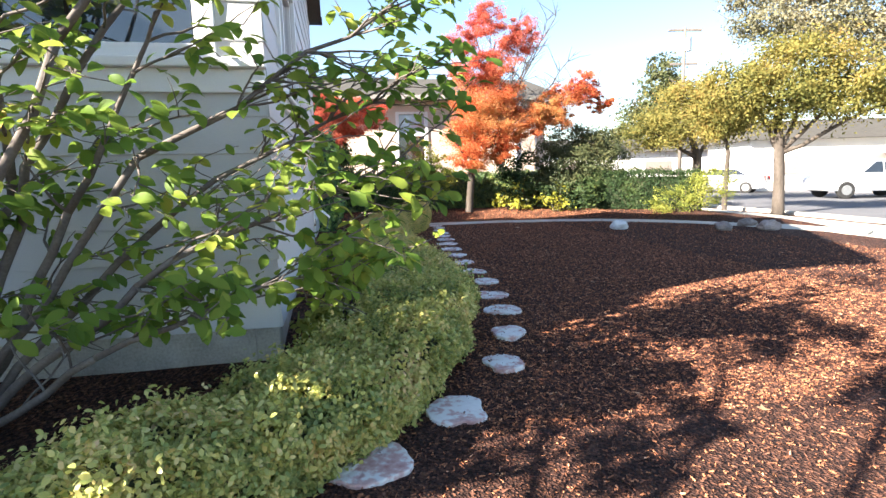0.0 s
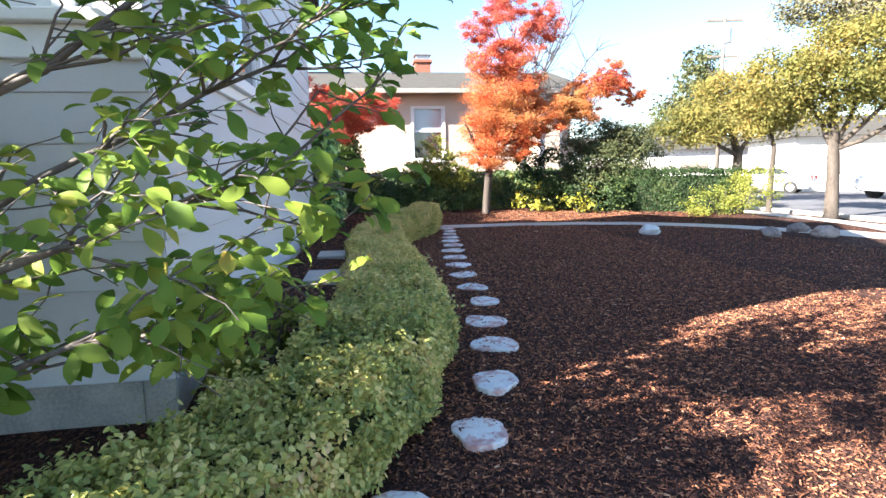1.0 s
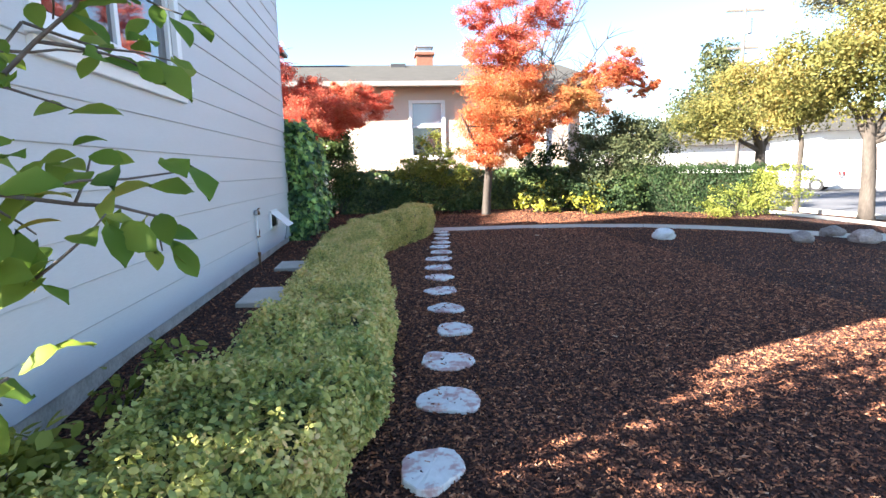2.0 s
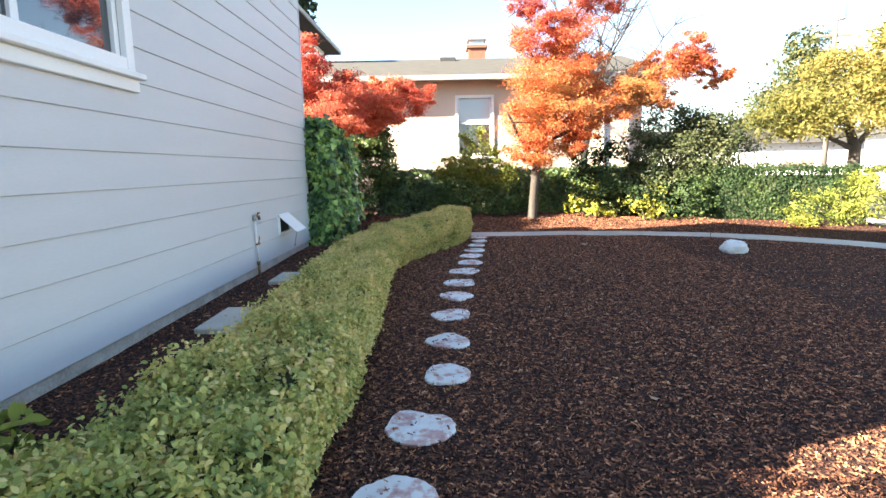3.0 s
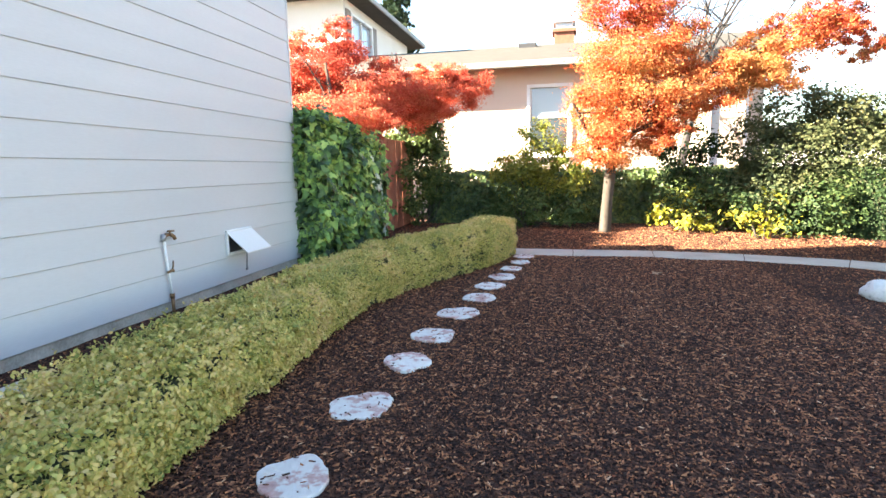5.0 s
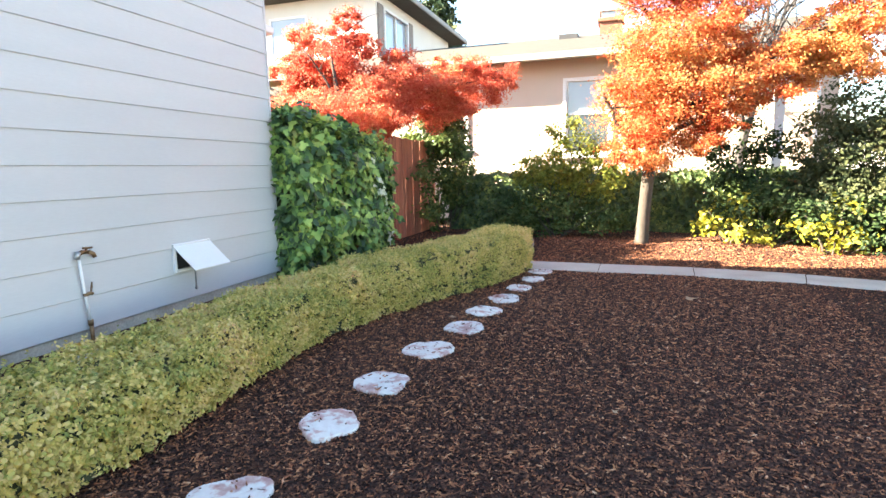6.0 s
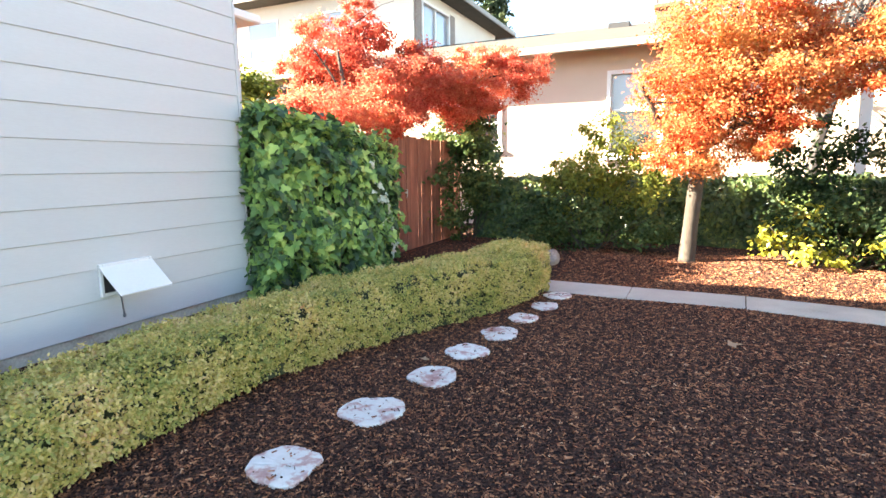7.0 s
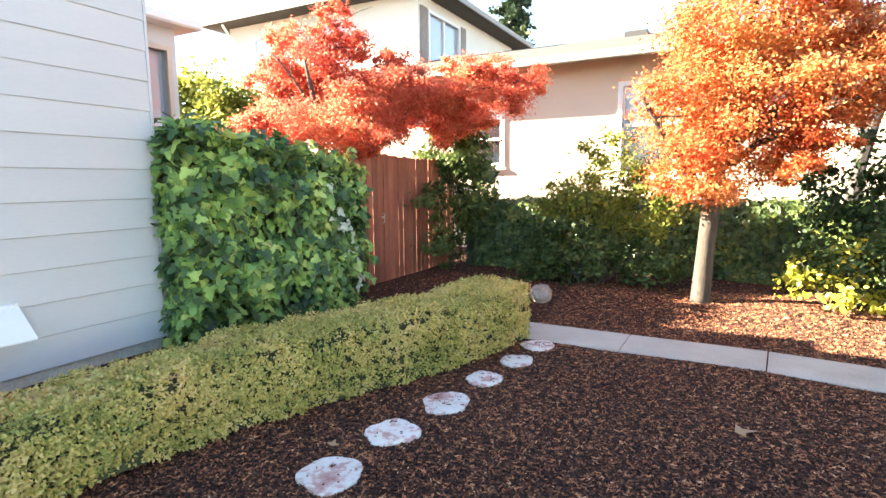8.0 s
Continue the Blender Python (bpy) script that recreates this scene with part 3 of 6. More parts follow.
    for y0, over in ((YF - 0.55, 0.55), (YB + 0.06, 0.06)):
        zz = EAVE - over * (RIDGE_Z - EAVE) / (RIDGE_Y - YF)
        b.prism([(y0, zz + 0.02), (RIDGE_Y, RIDGE_Z + 0.02), (RIDGE_Y, RIDGE_Z + 0.02 + up), (y0, zz + 0.02 + up)], 0, -9.5, XW + 0.28)
    tagged(new("roof", b.mesh("roof", M_ROOF)), "weathered shingle roof of the house", "roof", kind="structure")
    b = Build()
    for y0, over in ((YF - 0.62, 0.55), (YB + 0.06, 0.06)):
        zz = EAVE - over * (RIDGE_Z - EAVE) / (RIDGE_Y - YF)
        b.box((-9.5, y0, zz - 0.02), (XW + 0.3, y0 + 0.07, zz + 0.15), 0.01)
    tagged(new("gutter", b.mesh("gutter", M_DARK)), "dark metal gutters along the eaves", "gutter", kind="structure")


make_house()
# Added out of view to block sun from the front wall and near hedge.
wg = Build()
wg.box((-9.0, 0.45, -0.2), (-5.3, YF, 4.4)).box((-9.0, -1.3, -0.2), (-5.3, 0.45, 2.7))
tagged(new("wall_wing", wg.mesh("wall_wing", M_SIDING)), "unseen plain white wing added to shade the front wall", "wall", kind="structure")


def frame_box(b, plane, at, u0, u1, z0, z1, w, d0, d1):
    """Four bars round an opening; plane 'x' or 'y' names the axis that the wall faces."""
    for a0, a1, c0, c1 in ((u0, u0 + w, z0, z1), (u1 - w, u1, z0, z1), (u0 + w, u1 - w, z0, z0 + w), (u0 + w, u1 - w, z1 - w, z1)):
        if plane == "x":
            b.box((at + d0, a0, c0), (at + d1, a1, c1), 0.004)
        else:
            b.box((a0, at + d0, c0), (a1, at + d1, c1), 0.004)
    return b


def pane(b, plane, at, u0, u1, z0, z1):
    lo, hi = ((at, u0, z0), (at + 0.006, u1, z1)) if plane == "x" else ((u0, at, z0), (u1, at + 0.006, z1))
    return b.box(lo, hi)


def side_window():
    e = empty("window_1", (XW, 4.3, SW[2]), "white-framed window with a deep sill in the board wall", "window", kind="structure")
    y0, y1, z0, z1 = SW
    part("casing", frame_box(Build(), "x", XW, y0 - 0.10, y1 + 0.10, z0 - 0.03, z1 + 0.10, 0.10, -0.01, 0.045).mesh("casing", M_TRIM), e)
    b = Build()
    b.box((XW + 0.0, y0 - 0.14, z0 - 0.075), (XW + 0.10, y1 + 0.15, z0 - 0.032), 0.006)
    b.box((XW + 0.0, y0 - 0.11, z0 - 0.17), (XW + 0.05, y1 + 0.13, z0 - 0.076), 0.006)
    part("window_sill", b.mesh("window_sill", M_TRIM), e)
    part("window_frame", frame_box(Build(), "x", XW, y0 - 0.01, y1 + 0.01, z0, z1, 0.06, -0.07, -0.005).mesh("window_frame", M_TRIM), e)
    b = Build()
    b.box((XW - 0.05, (y0 + y1) / 2 - 0.03, z0 + 0.05), (XW - 0.012, (y0 + y1) / 2 + 0.03, z1 - 0.05), 0.004)
    part("mullion", b.mesh("mullion", M_TRIM), e)
    for a, c in ((y0 + 0.05, (y0 + y1) / 2 - 0.03), ((y0 + y1) / 2 + 0.03, y1 - 0.05)):
        part("pane", pane(Build(), "x", XW - 0.045, a, c, z0 + 0.05, z1 - 0.05).mesh("pane", M_GLASS), e)


def front_window():
    e = empty("window_2", (-3, YF, FW[2]), "wide dark front window with a pale sill", "window", kind="structure")
    x0, x1, z0, z1 = FW
    part("casing", frame_box(Build(), "y", YF, x0 - 0.10, x1 + 0.10, z0 - 0.03, z1 + 0.10, 0.10, -0.045, 0.01).mesh("casing", M_TRIM), e)
    b = Build()
    b.box((x0 - 0.14, YF - 0.11, z0 - 0.10), (XW + 0.02, YF, z0 - 0.032), 0.008)
    b.box((x0 - 0.12, YF - 0.05, z0 - 0.27), (XW + 0.01, YF, z0 - 0.10), 0.006)
    part("window_sill", b.mesh("window_sill", M_TRIM), e)
    part("window_frame", frame_box(Build(), "y", YF, x0 - 0.01, x1 + 0.01, z0, z1, 0.06, 0.005, 0.07).mesh("window_frame", M_TRIM), e)
    for k in range(3):
        a = x0 + 0.05 + k * (x1 - x0 - 0.1) / 3
        part("pane", pane(Build(), "y", YF + 0.045, a + 0.015, a + (x1 - x0 - 0.1) / 3 - 0.015, z0 + 0.05, z1 - 0.05).mesh("pane", M_GLASS), e)


side_window()
front_window()


def rear_bay():
    e = empty("rear_bay", (-2.6, 10.9, 0), "white rear bay of the house with a tan-framed window", "bay", kind="structure")
    b = Build()
    x, y0, y1 = -2.2, YB, 11.44
    b.wall("x", x - 0.12, x, (y0, y1), (0, 3.55), [(10.96, 11.30, 2.28, 3.3)])
    part("wall", b.mesh("wall", M_SIDING), e)
    part("wall", Build().box((-5, y1 - 0.12, 0), (x - 0.12, y1, 3.55)).mesh("wall", M_SIDING), e)
    b = Build()
    b.box((-5.2, y0, 3.551), (x + 0.22, y1 + 0.22, 3.66), 0.02)
    part("roof", b.mesh("roof", M_TRIM), e)
    b = Build()
    frame_box(b, "x", x, 10.9, 11.36, 2.2, 3.34, 0.06, -0.02, 0.04)
    part("window_frame", b.mesh("window_frame", M_STUCCO), e)
    # the pane's bright reflections are put into its pale tint
    part("pane", pane(Build(), "x", x - 0.06, 10.97, 11.29, 2.29, 3.29).mesh("pane", M_GLASSB), e)


rear_bay()


# ---- fittings on the side wall ----
def hose_tap():
    e = empty("hose_tap", (XW + 0.05, 7.78, 0.2), "old brass hose tap on a white-painted riser pipe", "tap")
    x = XW + 0.045
    b = Build()
    b.tube([(x, 7.78, 0.36), (x, 7.755, 0.62), (x, 7.735, 0.94)], [0.012] * 3, 8)
    part("riser_pipe", b.mesh("riser_pipe", M_TRIM, True), e)
    b = Build()
    b.tube([(x, 7.785, 0.10), (x, 7.78, 0.37)], [0.016, 0.016], 8).tube([(x, 7.78, 0.34), (x, 7.78, 0.385)], [0.022, 0.022], 8)
    part("lower_pipe", b.mesh("lower_pipe", M_BRASS, True), e)
    b = Build()
    b.tube([(x, 7.725, 0.93), (x, 7.77, 0.955), (x, 7.83, 0.95)], [0.02, 0.018, 0.016], 8)
    b.tube([(x, 7.83, 0.95), (x + 0.01, 7.86, 0.93), (x + 0.012, 7.87, 0.90)], [0.019, 0.018, 0.017], 8)
    b.tube([(x, 7.79, 0.955), (x + 0.03, 7.80, 0.985)], [0.007, 0.007], 6).tube([(x + 0.03, 7.76, 0.99), (x + 0.03, 7.84, 0.985)], [0.010, 0.010], 6)
    part("spout", b.mesh("spout", M_BRASS, True), e)
    b = Build()
    b.tube([(x, 7.72, 0.90), (x, 7.735, 0.96)], [0.024, 0.024], 8)
    part("elbow", b.mesh("elbow", M_METAL, True), e)
    b = Build()
    b.tube([(x, 7.745, 0.60), (x + 0.01, 7.80, 0.61), (x + 0.012, 7.815, 0.60)], [0.016, 0.016, 0.014], 8)
    b.tube([(x + 0.01, 7.80, 0.61), (x + 0.015, 7.81, 0.665), (x + 0.015, 7.815, 0.70)], [0.007, 0.008, 0.006], 6)
    part("side_valve", b.mesh("side_valve", M_BRASS, True), e)


def vent_flap():
    e = empty("wall_vent", (XW, 9.0, 0.75), "propped-open white vent flap on the board wall", "vent")
    b = Build()
    y0, y1 = 8.72, 9.22
    b.prism([(XW + 0.03, 0.875), (XW + 0.285, 0.645), (XW + 0.285, 0.633), (XW + 0.03, 0.862)], 1, y0, y1)
    part("flap", b.mesh("flap", M_TRIM), e)
    b = Build()
    frame_box(b, "x", XW, y0, y1, 0.60, 0.885, 0.03, 0.012, 0.045)
    part("vent_frame", b.mesh("vent_frame", M_TRIM), e)
    b = Build()
    b.box((XW + 0.014, y0 + 0.03, 0.62), (XW + 0.024, y1 - 0.03, 0.86))
    part("screen", b.mesh("screen", M_DARK), e, "dark vent screen")
    b = Build()
    b.tube([(XW + 0.272, y0 + 0.012, 0.648), (XW + 0.225, y0 + 0.06, 0.45)], [0.008, 0.008], 6).tube([(XW + 0.228, y0 + 0.056, 0.465), (XW + 0.222, y0 + 0.063, 0.44)], [0.014, 0.014], 6)
    part("prop_rod", b.mesh("prop_rod", M_METAL), e, "thin metal prop rod")


hose_tap()
vent_flap()


# ---- stepping stones ----
STONES = [(-0.71, 0.82), (-0.085, 1.36), (0.457, 2.03), (0.686, 2.62), (0.863, 3.38), (0.934, 4.08), (1.092, 4.90), (1.103, 5.66), (1.137, 6.51),
          (1.202, 7.37), (1.256, 8.04), (1.344, 8.84), (1.459, 9.58), (1.498, 10.22), (1.594, 10.86), (1.658, 11.49), (1.753, 12.08), (1.784, 12.66)]


STONE_R = [0.24, 0.21, 0.17, 0.168, 0.195, 0.2, 0.172, 0.185, 0.2, 0.19, 0.2, 0.215, 0.2, 0.19, 0.2, 0.165, 0.165, 0.175]


def stepping_stone(k, x, y):
    g = random.Random(k * 17 + 3)
    n = 40
    r = STONE_R[k]
    ph = [g.uniform(0, 6.28) for _ in range(4)]
    am = [g.uniform(0.02, 0.08), g.uniform(0.02, 0.075), g.uniform(0.015, 0.06), g.uniform(0.015, 0.05)]
    ring = []
    for j in range(n):
        w = 2 * math.pi * j / n
        rr = r * (1 + sum(am[i] * math.sin((i + 2) * w + ph[i]) for i in range(4)) + g.uniform(-0.03, 0.03))
        ring.append((rr * math.cos(w), rr * math.sin(w) * 1.04))
    z = ground_z(x, y)
    vs = []
    for s, h in ((1.0, -0.05), (1.0, 0.014), (0.97, 0.021), (0.6, 0.022)):
        vs += [(x + s * a, y + s * c, z + h + (0.003 * g.uniform(-1, 1) if s < 1 else 0)) for a, c in ring]
    vs.append((x, y, z + 0.022))
    fs = []
    for q in range(3):
        fs += [(q * n + j, q * n + (j + 1) % n, (q + 1) * n + (j + 1) % n, (q + 1) * n + j) for j in range(n)]
    fs += [(3 * n + j, 3 * n + (j + 1) % n, 4 * n) for j in range(n)]
    b = Build().add(vs, fs)
    lab = "round worn stepping stone, pale grey with pink patches, in mulch"
    return tagged(new("stepping_stone", b.mesh("stepping_stone", M_STONE)), lab, "stepping stone", "stepping stones along the hedge")


for k, (x, y) in enumerate(STONES):
    stepping_stone(k, x, y)


# ---- clipped box hedge ----
HEDGE = [(-3.3, -0.85, 0.42, 0.42), (-2.55, -0.25, 0.42, 0.42), (-1.9, 0.25, 0.42, 0.42), (-1.25, 0.85, 0.44, 0.43), (-0.7, 1.5, 0.45, 0.43), (-0.22, 2.3, 0.48, 0.43), (-0.02, 3.2, 0.49, 0.43),
         (0.04, 4.2, 0.48, 0.43), (0.03, 5.5, 0.46, 0.43), (0.0, 6.6, 0.45, 0.44), (-0.06, 7.8, 0.44, 0.45), (-0.06, 8.8, 0.43, 0.47), (0.04, 9.6, 0.43, 0.53),
         (0.32, 10.35, 0.43, 0.58), (0.66, 11.05, 0.42, 0.61), (0.98, 11.75, 0.40, 0.64), (1.2, 12.4, 0.37, 0.66), (1.27, 12.92, 0.36, 0.66)]


def hedge_frames(step=0.1):
    """Cross-sections along the hedge: place, right-hand normal, half width, height."""
    P = np.array(HEDGE)
    d = np.concatenate([[0], np.cumsum(np.linalg.norm(np.diff(P[:, :2], axis=0), axis=1))])
    s = np.arange(0, d[-1], step)
    q = np.stack([np.interp(s, d, P[:, i]) for i in range(4)], 1)
    for _ in range(6):
        q[1:-1] = 0.25 * q[:-2] + 0.5 * q[1:-1] + 0.25 * q[2:]
    t = np.gradient(q[:, :2], axis=0)
    t /= np.linalg.norm(t, axis=1, keepdims=True)
    return q, np.stack([t[:, 1], -t[:, 0]], 1), t


def make_hedge():
    q, nr, tg = hedge_frames()
    e = empty("clipped_hedge", (0, 6, 0), "low clipped box hedge, yellow-green, edging the house bed", "hedge")
    # solid woody core, its dark colour standing in for shade between the twigs
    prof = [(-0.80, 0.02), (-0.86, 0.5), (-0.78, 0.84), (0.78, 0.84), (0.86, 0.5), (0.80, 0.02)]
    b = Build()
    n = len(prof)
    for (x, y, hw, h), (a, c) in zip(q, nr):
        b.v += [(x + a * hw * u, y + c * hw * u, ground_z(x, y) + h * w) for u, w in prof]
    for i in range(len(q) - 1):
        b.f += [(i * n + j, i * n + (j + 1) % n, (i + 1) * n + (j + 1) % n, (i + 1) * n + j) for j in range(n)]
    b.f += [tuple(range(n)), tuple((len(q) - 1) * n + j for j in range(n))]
    part("core", b.mesh("core", M_INNERSHADE), e, "solid core, coloured dark for the shaded twiggy inside")
    # short leafy shoots over the top and sides
    N, per = 30000, 8
    i = rng.integers(0, len(q) - 1, N)
    fr = rng.random(N)
    c = q[i] * (1 - fr[:, None]) + q[i + 1] * fr[:, None]
    nn = nr[i] * (1 - fr[:, None]) + nr[i + 1] * fr[:, None]
    s = rng.random(N)
    # outline: up the right side, over the top, down the left
    u = np.where(s < 0.38, 1.0, np.where(s < 0.84, 1 - 2 * (s - 0.38) / 0.46, -1.0))
    w = np.where(s < 0.38, s / 0.38, np.where(s < 0.84, 1.0, 1 - (s - 0.84) / 0.16))
    corner = np.maximum(0, np.abs(u) - 0.8) / 0.2 * np.maximum(0, w - 0.75) / 0.25
    lump = np.array([noise.noise(Vector((x * 2.4, y * 2.4, k * 2))) + 0.55 * noise.noise(Vector((x * 7.0, y * 7.0, k * 4))) for x, y, k in zip(c[:, 0] + nn[:, 0] * u * 0.4, c[:, 1] + nn[:, 1] * u * 0.4, w)])
    side = (s < 0.38) | (s >= 0.84)
    rad = c[:, 2] * (0.94 + 0.17 * lump - 0.10 * corner - 0.16 * (1 - w) ** 3)
    hh = c[:, 3] * (0.94 - 0.10 * corner) * np.where(side, w, 1.0) + np.where(side, 0, (0.05 + 0.045 * np.clip((6.0 - c[:, 1]) / 3, 0, 1)) * lump)
    near = np.clip(1 - (c[:, 1] - 5.0) / 4, 0, 1)                 # the near stretch is less freshly clipped
    length = np.where(side, 0.04 + 0.03 * rng.random(N), 0.04 + 0.03 * rng.random(N) + 0.12 * near * rng.random(N) ** 4)
    gz = np.array([ground_z(x, y) for x, y in c[:, :2]])
    base = np.stack([c[:, 0] + nn[:, 0] * u * rad, c[:, 1] + nn[:, 1] * u * rad, gz + np.maximum(0.01, hh)], 1)
    way = np.stack([nn[:, 0] * np.where(side, u, 0.3 * u), nn[:, 1] * np.where(side, u, 0.3 * u), np.where(side, 0.55, 1.0)], 1) + rng.normal(size=(N, 3)) * 0.42
    # the clipped far end
    K = 900
    a, bb = rng.random(K) * 2 - 1, rng.random(K)
    pe = np.stack([q[-1, 0] + nr[-1, 0] * a * q[-1, 2] * 0.95, q[-1, 1] + nr[-1, 1] * a * q[-1, 2] * 0.95, 0.02 + bb * q[-1, 3] * 0.95], 1)
    ne = np.stack([np.full(K, tg[-1, 0]), np.full(K, tg[-1, 1]), np.full(K, 0.4)], 1) + rng.normal(size=(K, 3)) * 0.4
    base, way, length = np.concatenate([base, pe]), np.concatenate([way, ne]), np.concatenate([length, np.full(K, 0.05)])
    way /= np.linalg.norm(way, axis=1, keepdims=True)
    t = (np.arange(per) / (per - 1))[None, :, None]
    pts = (base[:, None, :] + way[:, None, :] * length[:, None, None] * t).reshape(-1, 3) + rng.normal(size=(len(base) * per, 3)) * 0.006
    nor = (way[:, None, :] * 0.9 + rng.normal(size=(len(base), per, 3)) * 0.6).reshape(-1, 3)
    size = (0.018 + 0.018 * rng.random(len(pts))) * np.clip(1.3 - 0.06 * (pts[:, 1] - 2.5), 0.95, 1.3)
    fresh = np.repeat(rng.random(len(base)) < np.clip((5.6 - base[:, 1]) / 3.2, 0.10, 0.85), per)
    part("leaves", scatter("leaves", pts[~fresh], nor[~fresh], size[~fresh], BOXLEAF, M_BOX), e, kind="stuff")
    part("fresh_leaves", scatter("fresh_leaves", pts[fresh], nor[fresh], size[fresh], BOXLEAF, M_BOXGREEN), e, "greener leaves towards the house corner", kind="stuff")


make_hedge()


# ---- ivy screen at the house corner ----
LEAF_OF = {}


def leaf_objects(name, pts, nrm, sizes, template, material, parent, droop=None):
    """Leaves as parts of their own, on a few shared meshes."""
    if name not in LEAF_OF:
        LEAF_OF[name] = []
        for k in range(6):
            tv = template[0] + np.random.default_rng(k).normal(size=template[0].shape) * 0.025
            LEAF_OF[name].append(fast_mesh(name, tv, template[1], material))
    base = Vector(parent.location) if not parent.parent else Vector((0, 0, 0))
    for k, (p, n, s) in enumerate(zip(pts, nrm, sizes)):
        z = Vector(n).normalized()
        x = Vector(rng.normal(size=3)) * 0.6 + (Vector(droop) if droop is not None else Vector((0, 0, 0)))
        x = (x - z * x.dot(z)).normalized()
        y = z.cross(x)
        ob = new(name, LEAF_OF[name][k % 6])
        ob.parent = parent
        ob.matrix_basis = Matrix.Translation(Vector(p) - base) @ Matrix((x, y, z)).transposed().to_4x4() @ Matrix.Scale(s, 4)


def ivy_screen():
    y0, y1, xf, top = 10.46, 13.15, -0.98, 2.18
    e = empty("ivy_screen", (-1.2, 11.8, 0), "dense green ivy grown into a tall screen at the house corner", "ivy")
    # solid core sheet, coloured dark as the shade behind the ivy leaves
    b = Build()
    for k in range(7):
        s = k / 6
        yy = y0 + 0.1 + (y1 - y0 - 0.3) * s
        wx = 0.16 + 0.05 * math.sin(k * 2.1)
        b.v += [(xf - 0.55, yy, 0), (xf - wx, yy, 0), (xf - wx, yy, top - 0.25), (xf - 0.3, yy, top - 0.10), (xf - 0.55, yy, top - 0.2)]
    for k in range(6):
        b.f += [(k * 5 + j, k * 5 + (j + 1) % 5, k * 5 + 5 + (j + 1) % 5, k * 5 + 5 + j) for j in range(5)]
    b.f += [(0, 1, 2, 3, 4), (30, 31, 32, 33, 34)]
    part("core", b.mesh("core", M_INNERSHADE), e, "solid core, coloured dark for the shaded woody inside")
    N = 7000
    s, h = rng.random(N), rng.random(N)
    face = rng.random(N)
    lump = np.array([noise.noise(Vector((a * 5.5, c * 4.2, 1))) + 0.5 * noise.noise(Vector((a * 14, c * 11, 5))) for a, c in zip(s, h)])
    topz = top + 0.10 * np.sin(s * 5 + 0.6) + 0.05 * np.sin(s * 14) - 0.28 * np.clip((s - 0.86) / 0.14, 0, 1)
    bulge = 0.13 * np.sin(np.pi * np.clip(h, 0, 1)) + 0.24 * lump - 0.22 * np.clip((h - 0.8) / 0.2, 0, 1) ** 2
    x = np.where(face < 0.66, xf + bulge - 0.26 * rng.random(N) ** 1.3, np.where(face < 0.82, xf + 0.05 - 0.6 * rng.random(N), xf + bulge - 0.55 * rng.random(N)))
    y = np.where(face < 0.82, y0 + (y1 - y0) * s, np.where(face < 0.93, y1 + 0.06 * lump + 0.05 * rng.random(N), y0 - 0.02))
    z = np.where((face >= 0.66) & (face < 0.82), topz + 0.06 * rng.normal(size=N), 0.03 + h * (topz - 0.03))
    y = np.where(face >= 0.82, y, y + 0.04 * rng.normal(size=N))
    nor = np.stack([np.where(face < 0.66, 1.0, 0.25), np.where(face < 0.82, -0.25, np.where(face < 0.93, 1.0, -1.0)), np.where((face >= 0.66) & (face < 0.82), 1.0, 0.45)], 1) + rng.normal(size=(N, 3)) * 0.62
    pts = np.stack([x, y, z], 1)
    sz = 0.075 + 0.075 * rng.random(N)
    front = np.where((face < 0.66) & (x > xf - 0.02))[0]
    single = front[:300]
    rest = np.setdiff1d(np.arange(N), single)
    crown = part("foliage", scatter("foliage", pts[rest], nor[rest], sz[rest], IVYLEAF, M_IVY, (0.1, 0, -0.9)), e, kind="stuff")
    leaf_objects("ivy_leaf", pts[single] + np.array([0.02, 0, 0]), nor[single], sz[single] * 1.08, IVYLEAF, M_IVY, e, (0.1, 0, -0.9))
    # trailing sprigs at the outline and a variegated run near the gate
    P, Nn, Q = [], [], []
    g = random.Random(11)
    for k in range(46):
        a = (xf - 0.15 + g.uniform(-0.3, 0.2), y0 + (y1 - y0) * g.random(), top + g.uniform(-0.1, 0.12)) if k < 26 else (xf + g.uniform(-0.1, 0.15), y1 - 0.1, 0.4 + 1.5 * g.random())
        d = Vector((g.uniform(-0.2, 0.5), g.uniform(-0.6, 0.6), 0.6)) if k < 26 else Vector((0.25, 0.7, g.uniform(-0.3, 0.4)))
        L = g.uniform(0.12, 0.3)
        for i in range(5):
            P.append(Vector(a) + d * L * (i / 4) + Vector((0, 0, -0.12 * (i / 4) ** 2)))
            Nn.append((0.8 + g.uniform(-0.5, 0.5), -0.3 + g.uniform(-0.5, 0.5), 0.5))
    part("sprig_foliage", scatter("sprig_foliage", P, Nn, 0.06 + 0.05 * rng.random(len(P)), IVYLEAF, M_IVY, (0.1, 0, -0.6)), e, kind="stuff")
    for k in range(46):
        s1 = g.random()
        Q.append((xf + 0.17 - 0.06 * g.random(), y1 - 0.75 + 0.72 * s1 + g.uniform(-0.1, 0.1), 1.75 - 1.35 * s1 + g.gauss(0, 0.13)))
    part("variegated_leaves", scatter("variegated_leaves", Q, np.array([[1.0, -0.3, 0.4]] * len(Q)) + rng.normal(size=(len(Q), 3)) * 0.4, 0.065 + 0.05 * rng.random(len(Q)), IVYLEAF, M_PALEIVY, (0.1, 0, -0.7)), e, "cream-edged variegated ivy leaves", kind="stuff")
    for k in range(12):
        yy = y0 + 0.2 + 0.2 * k
        b = Build()
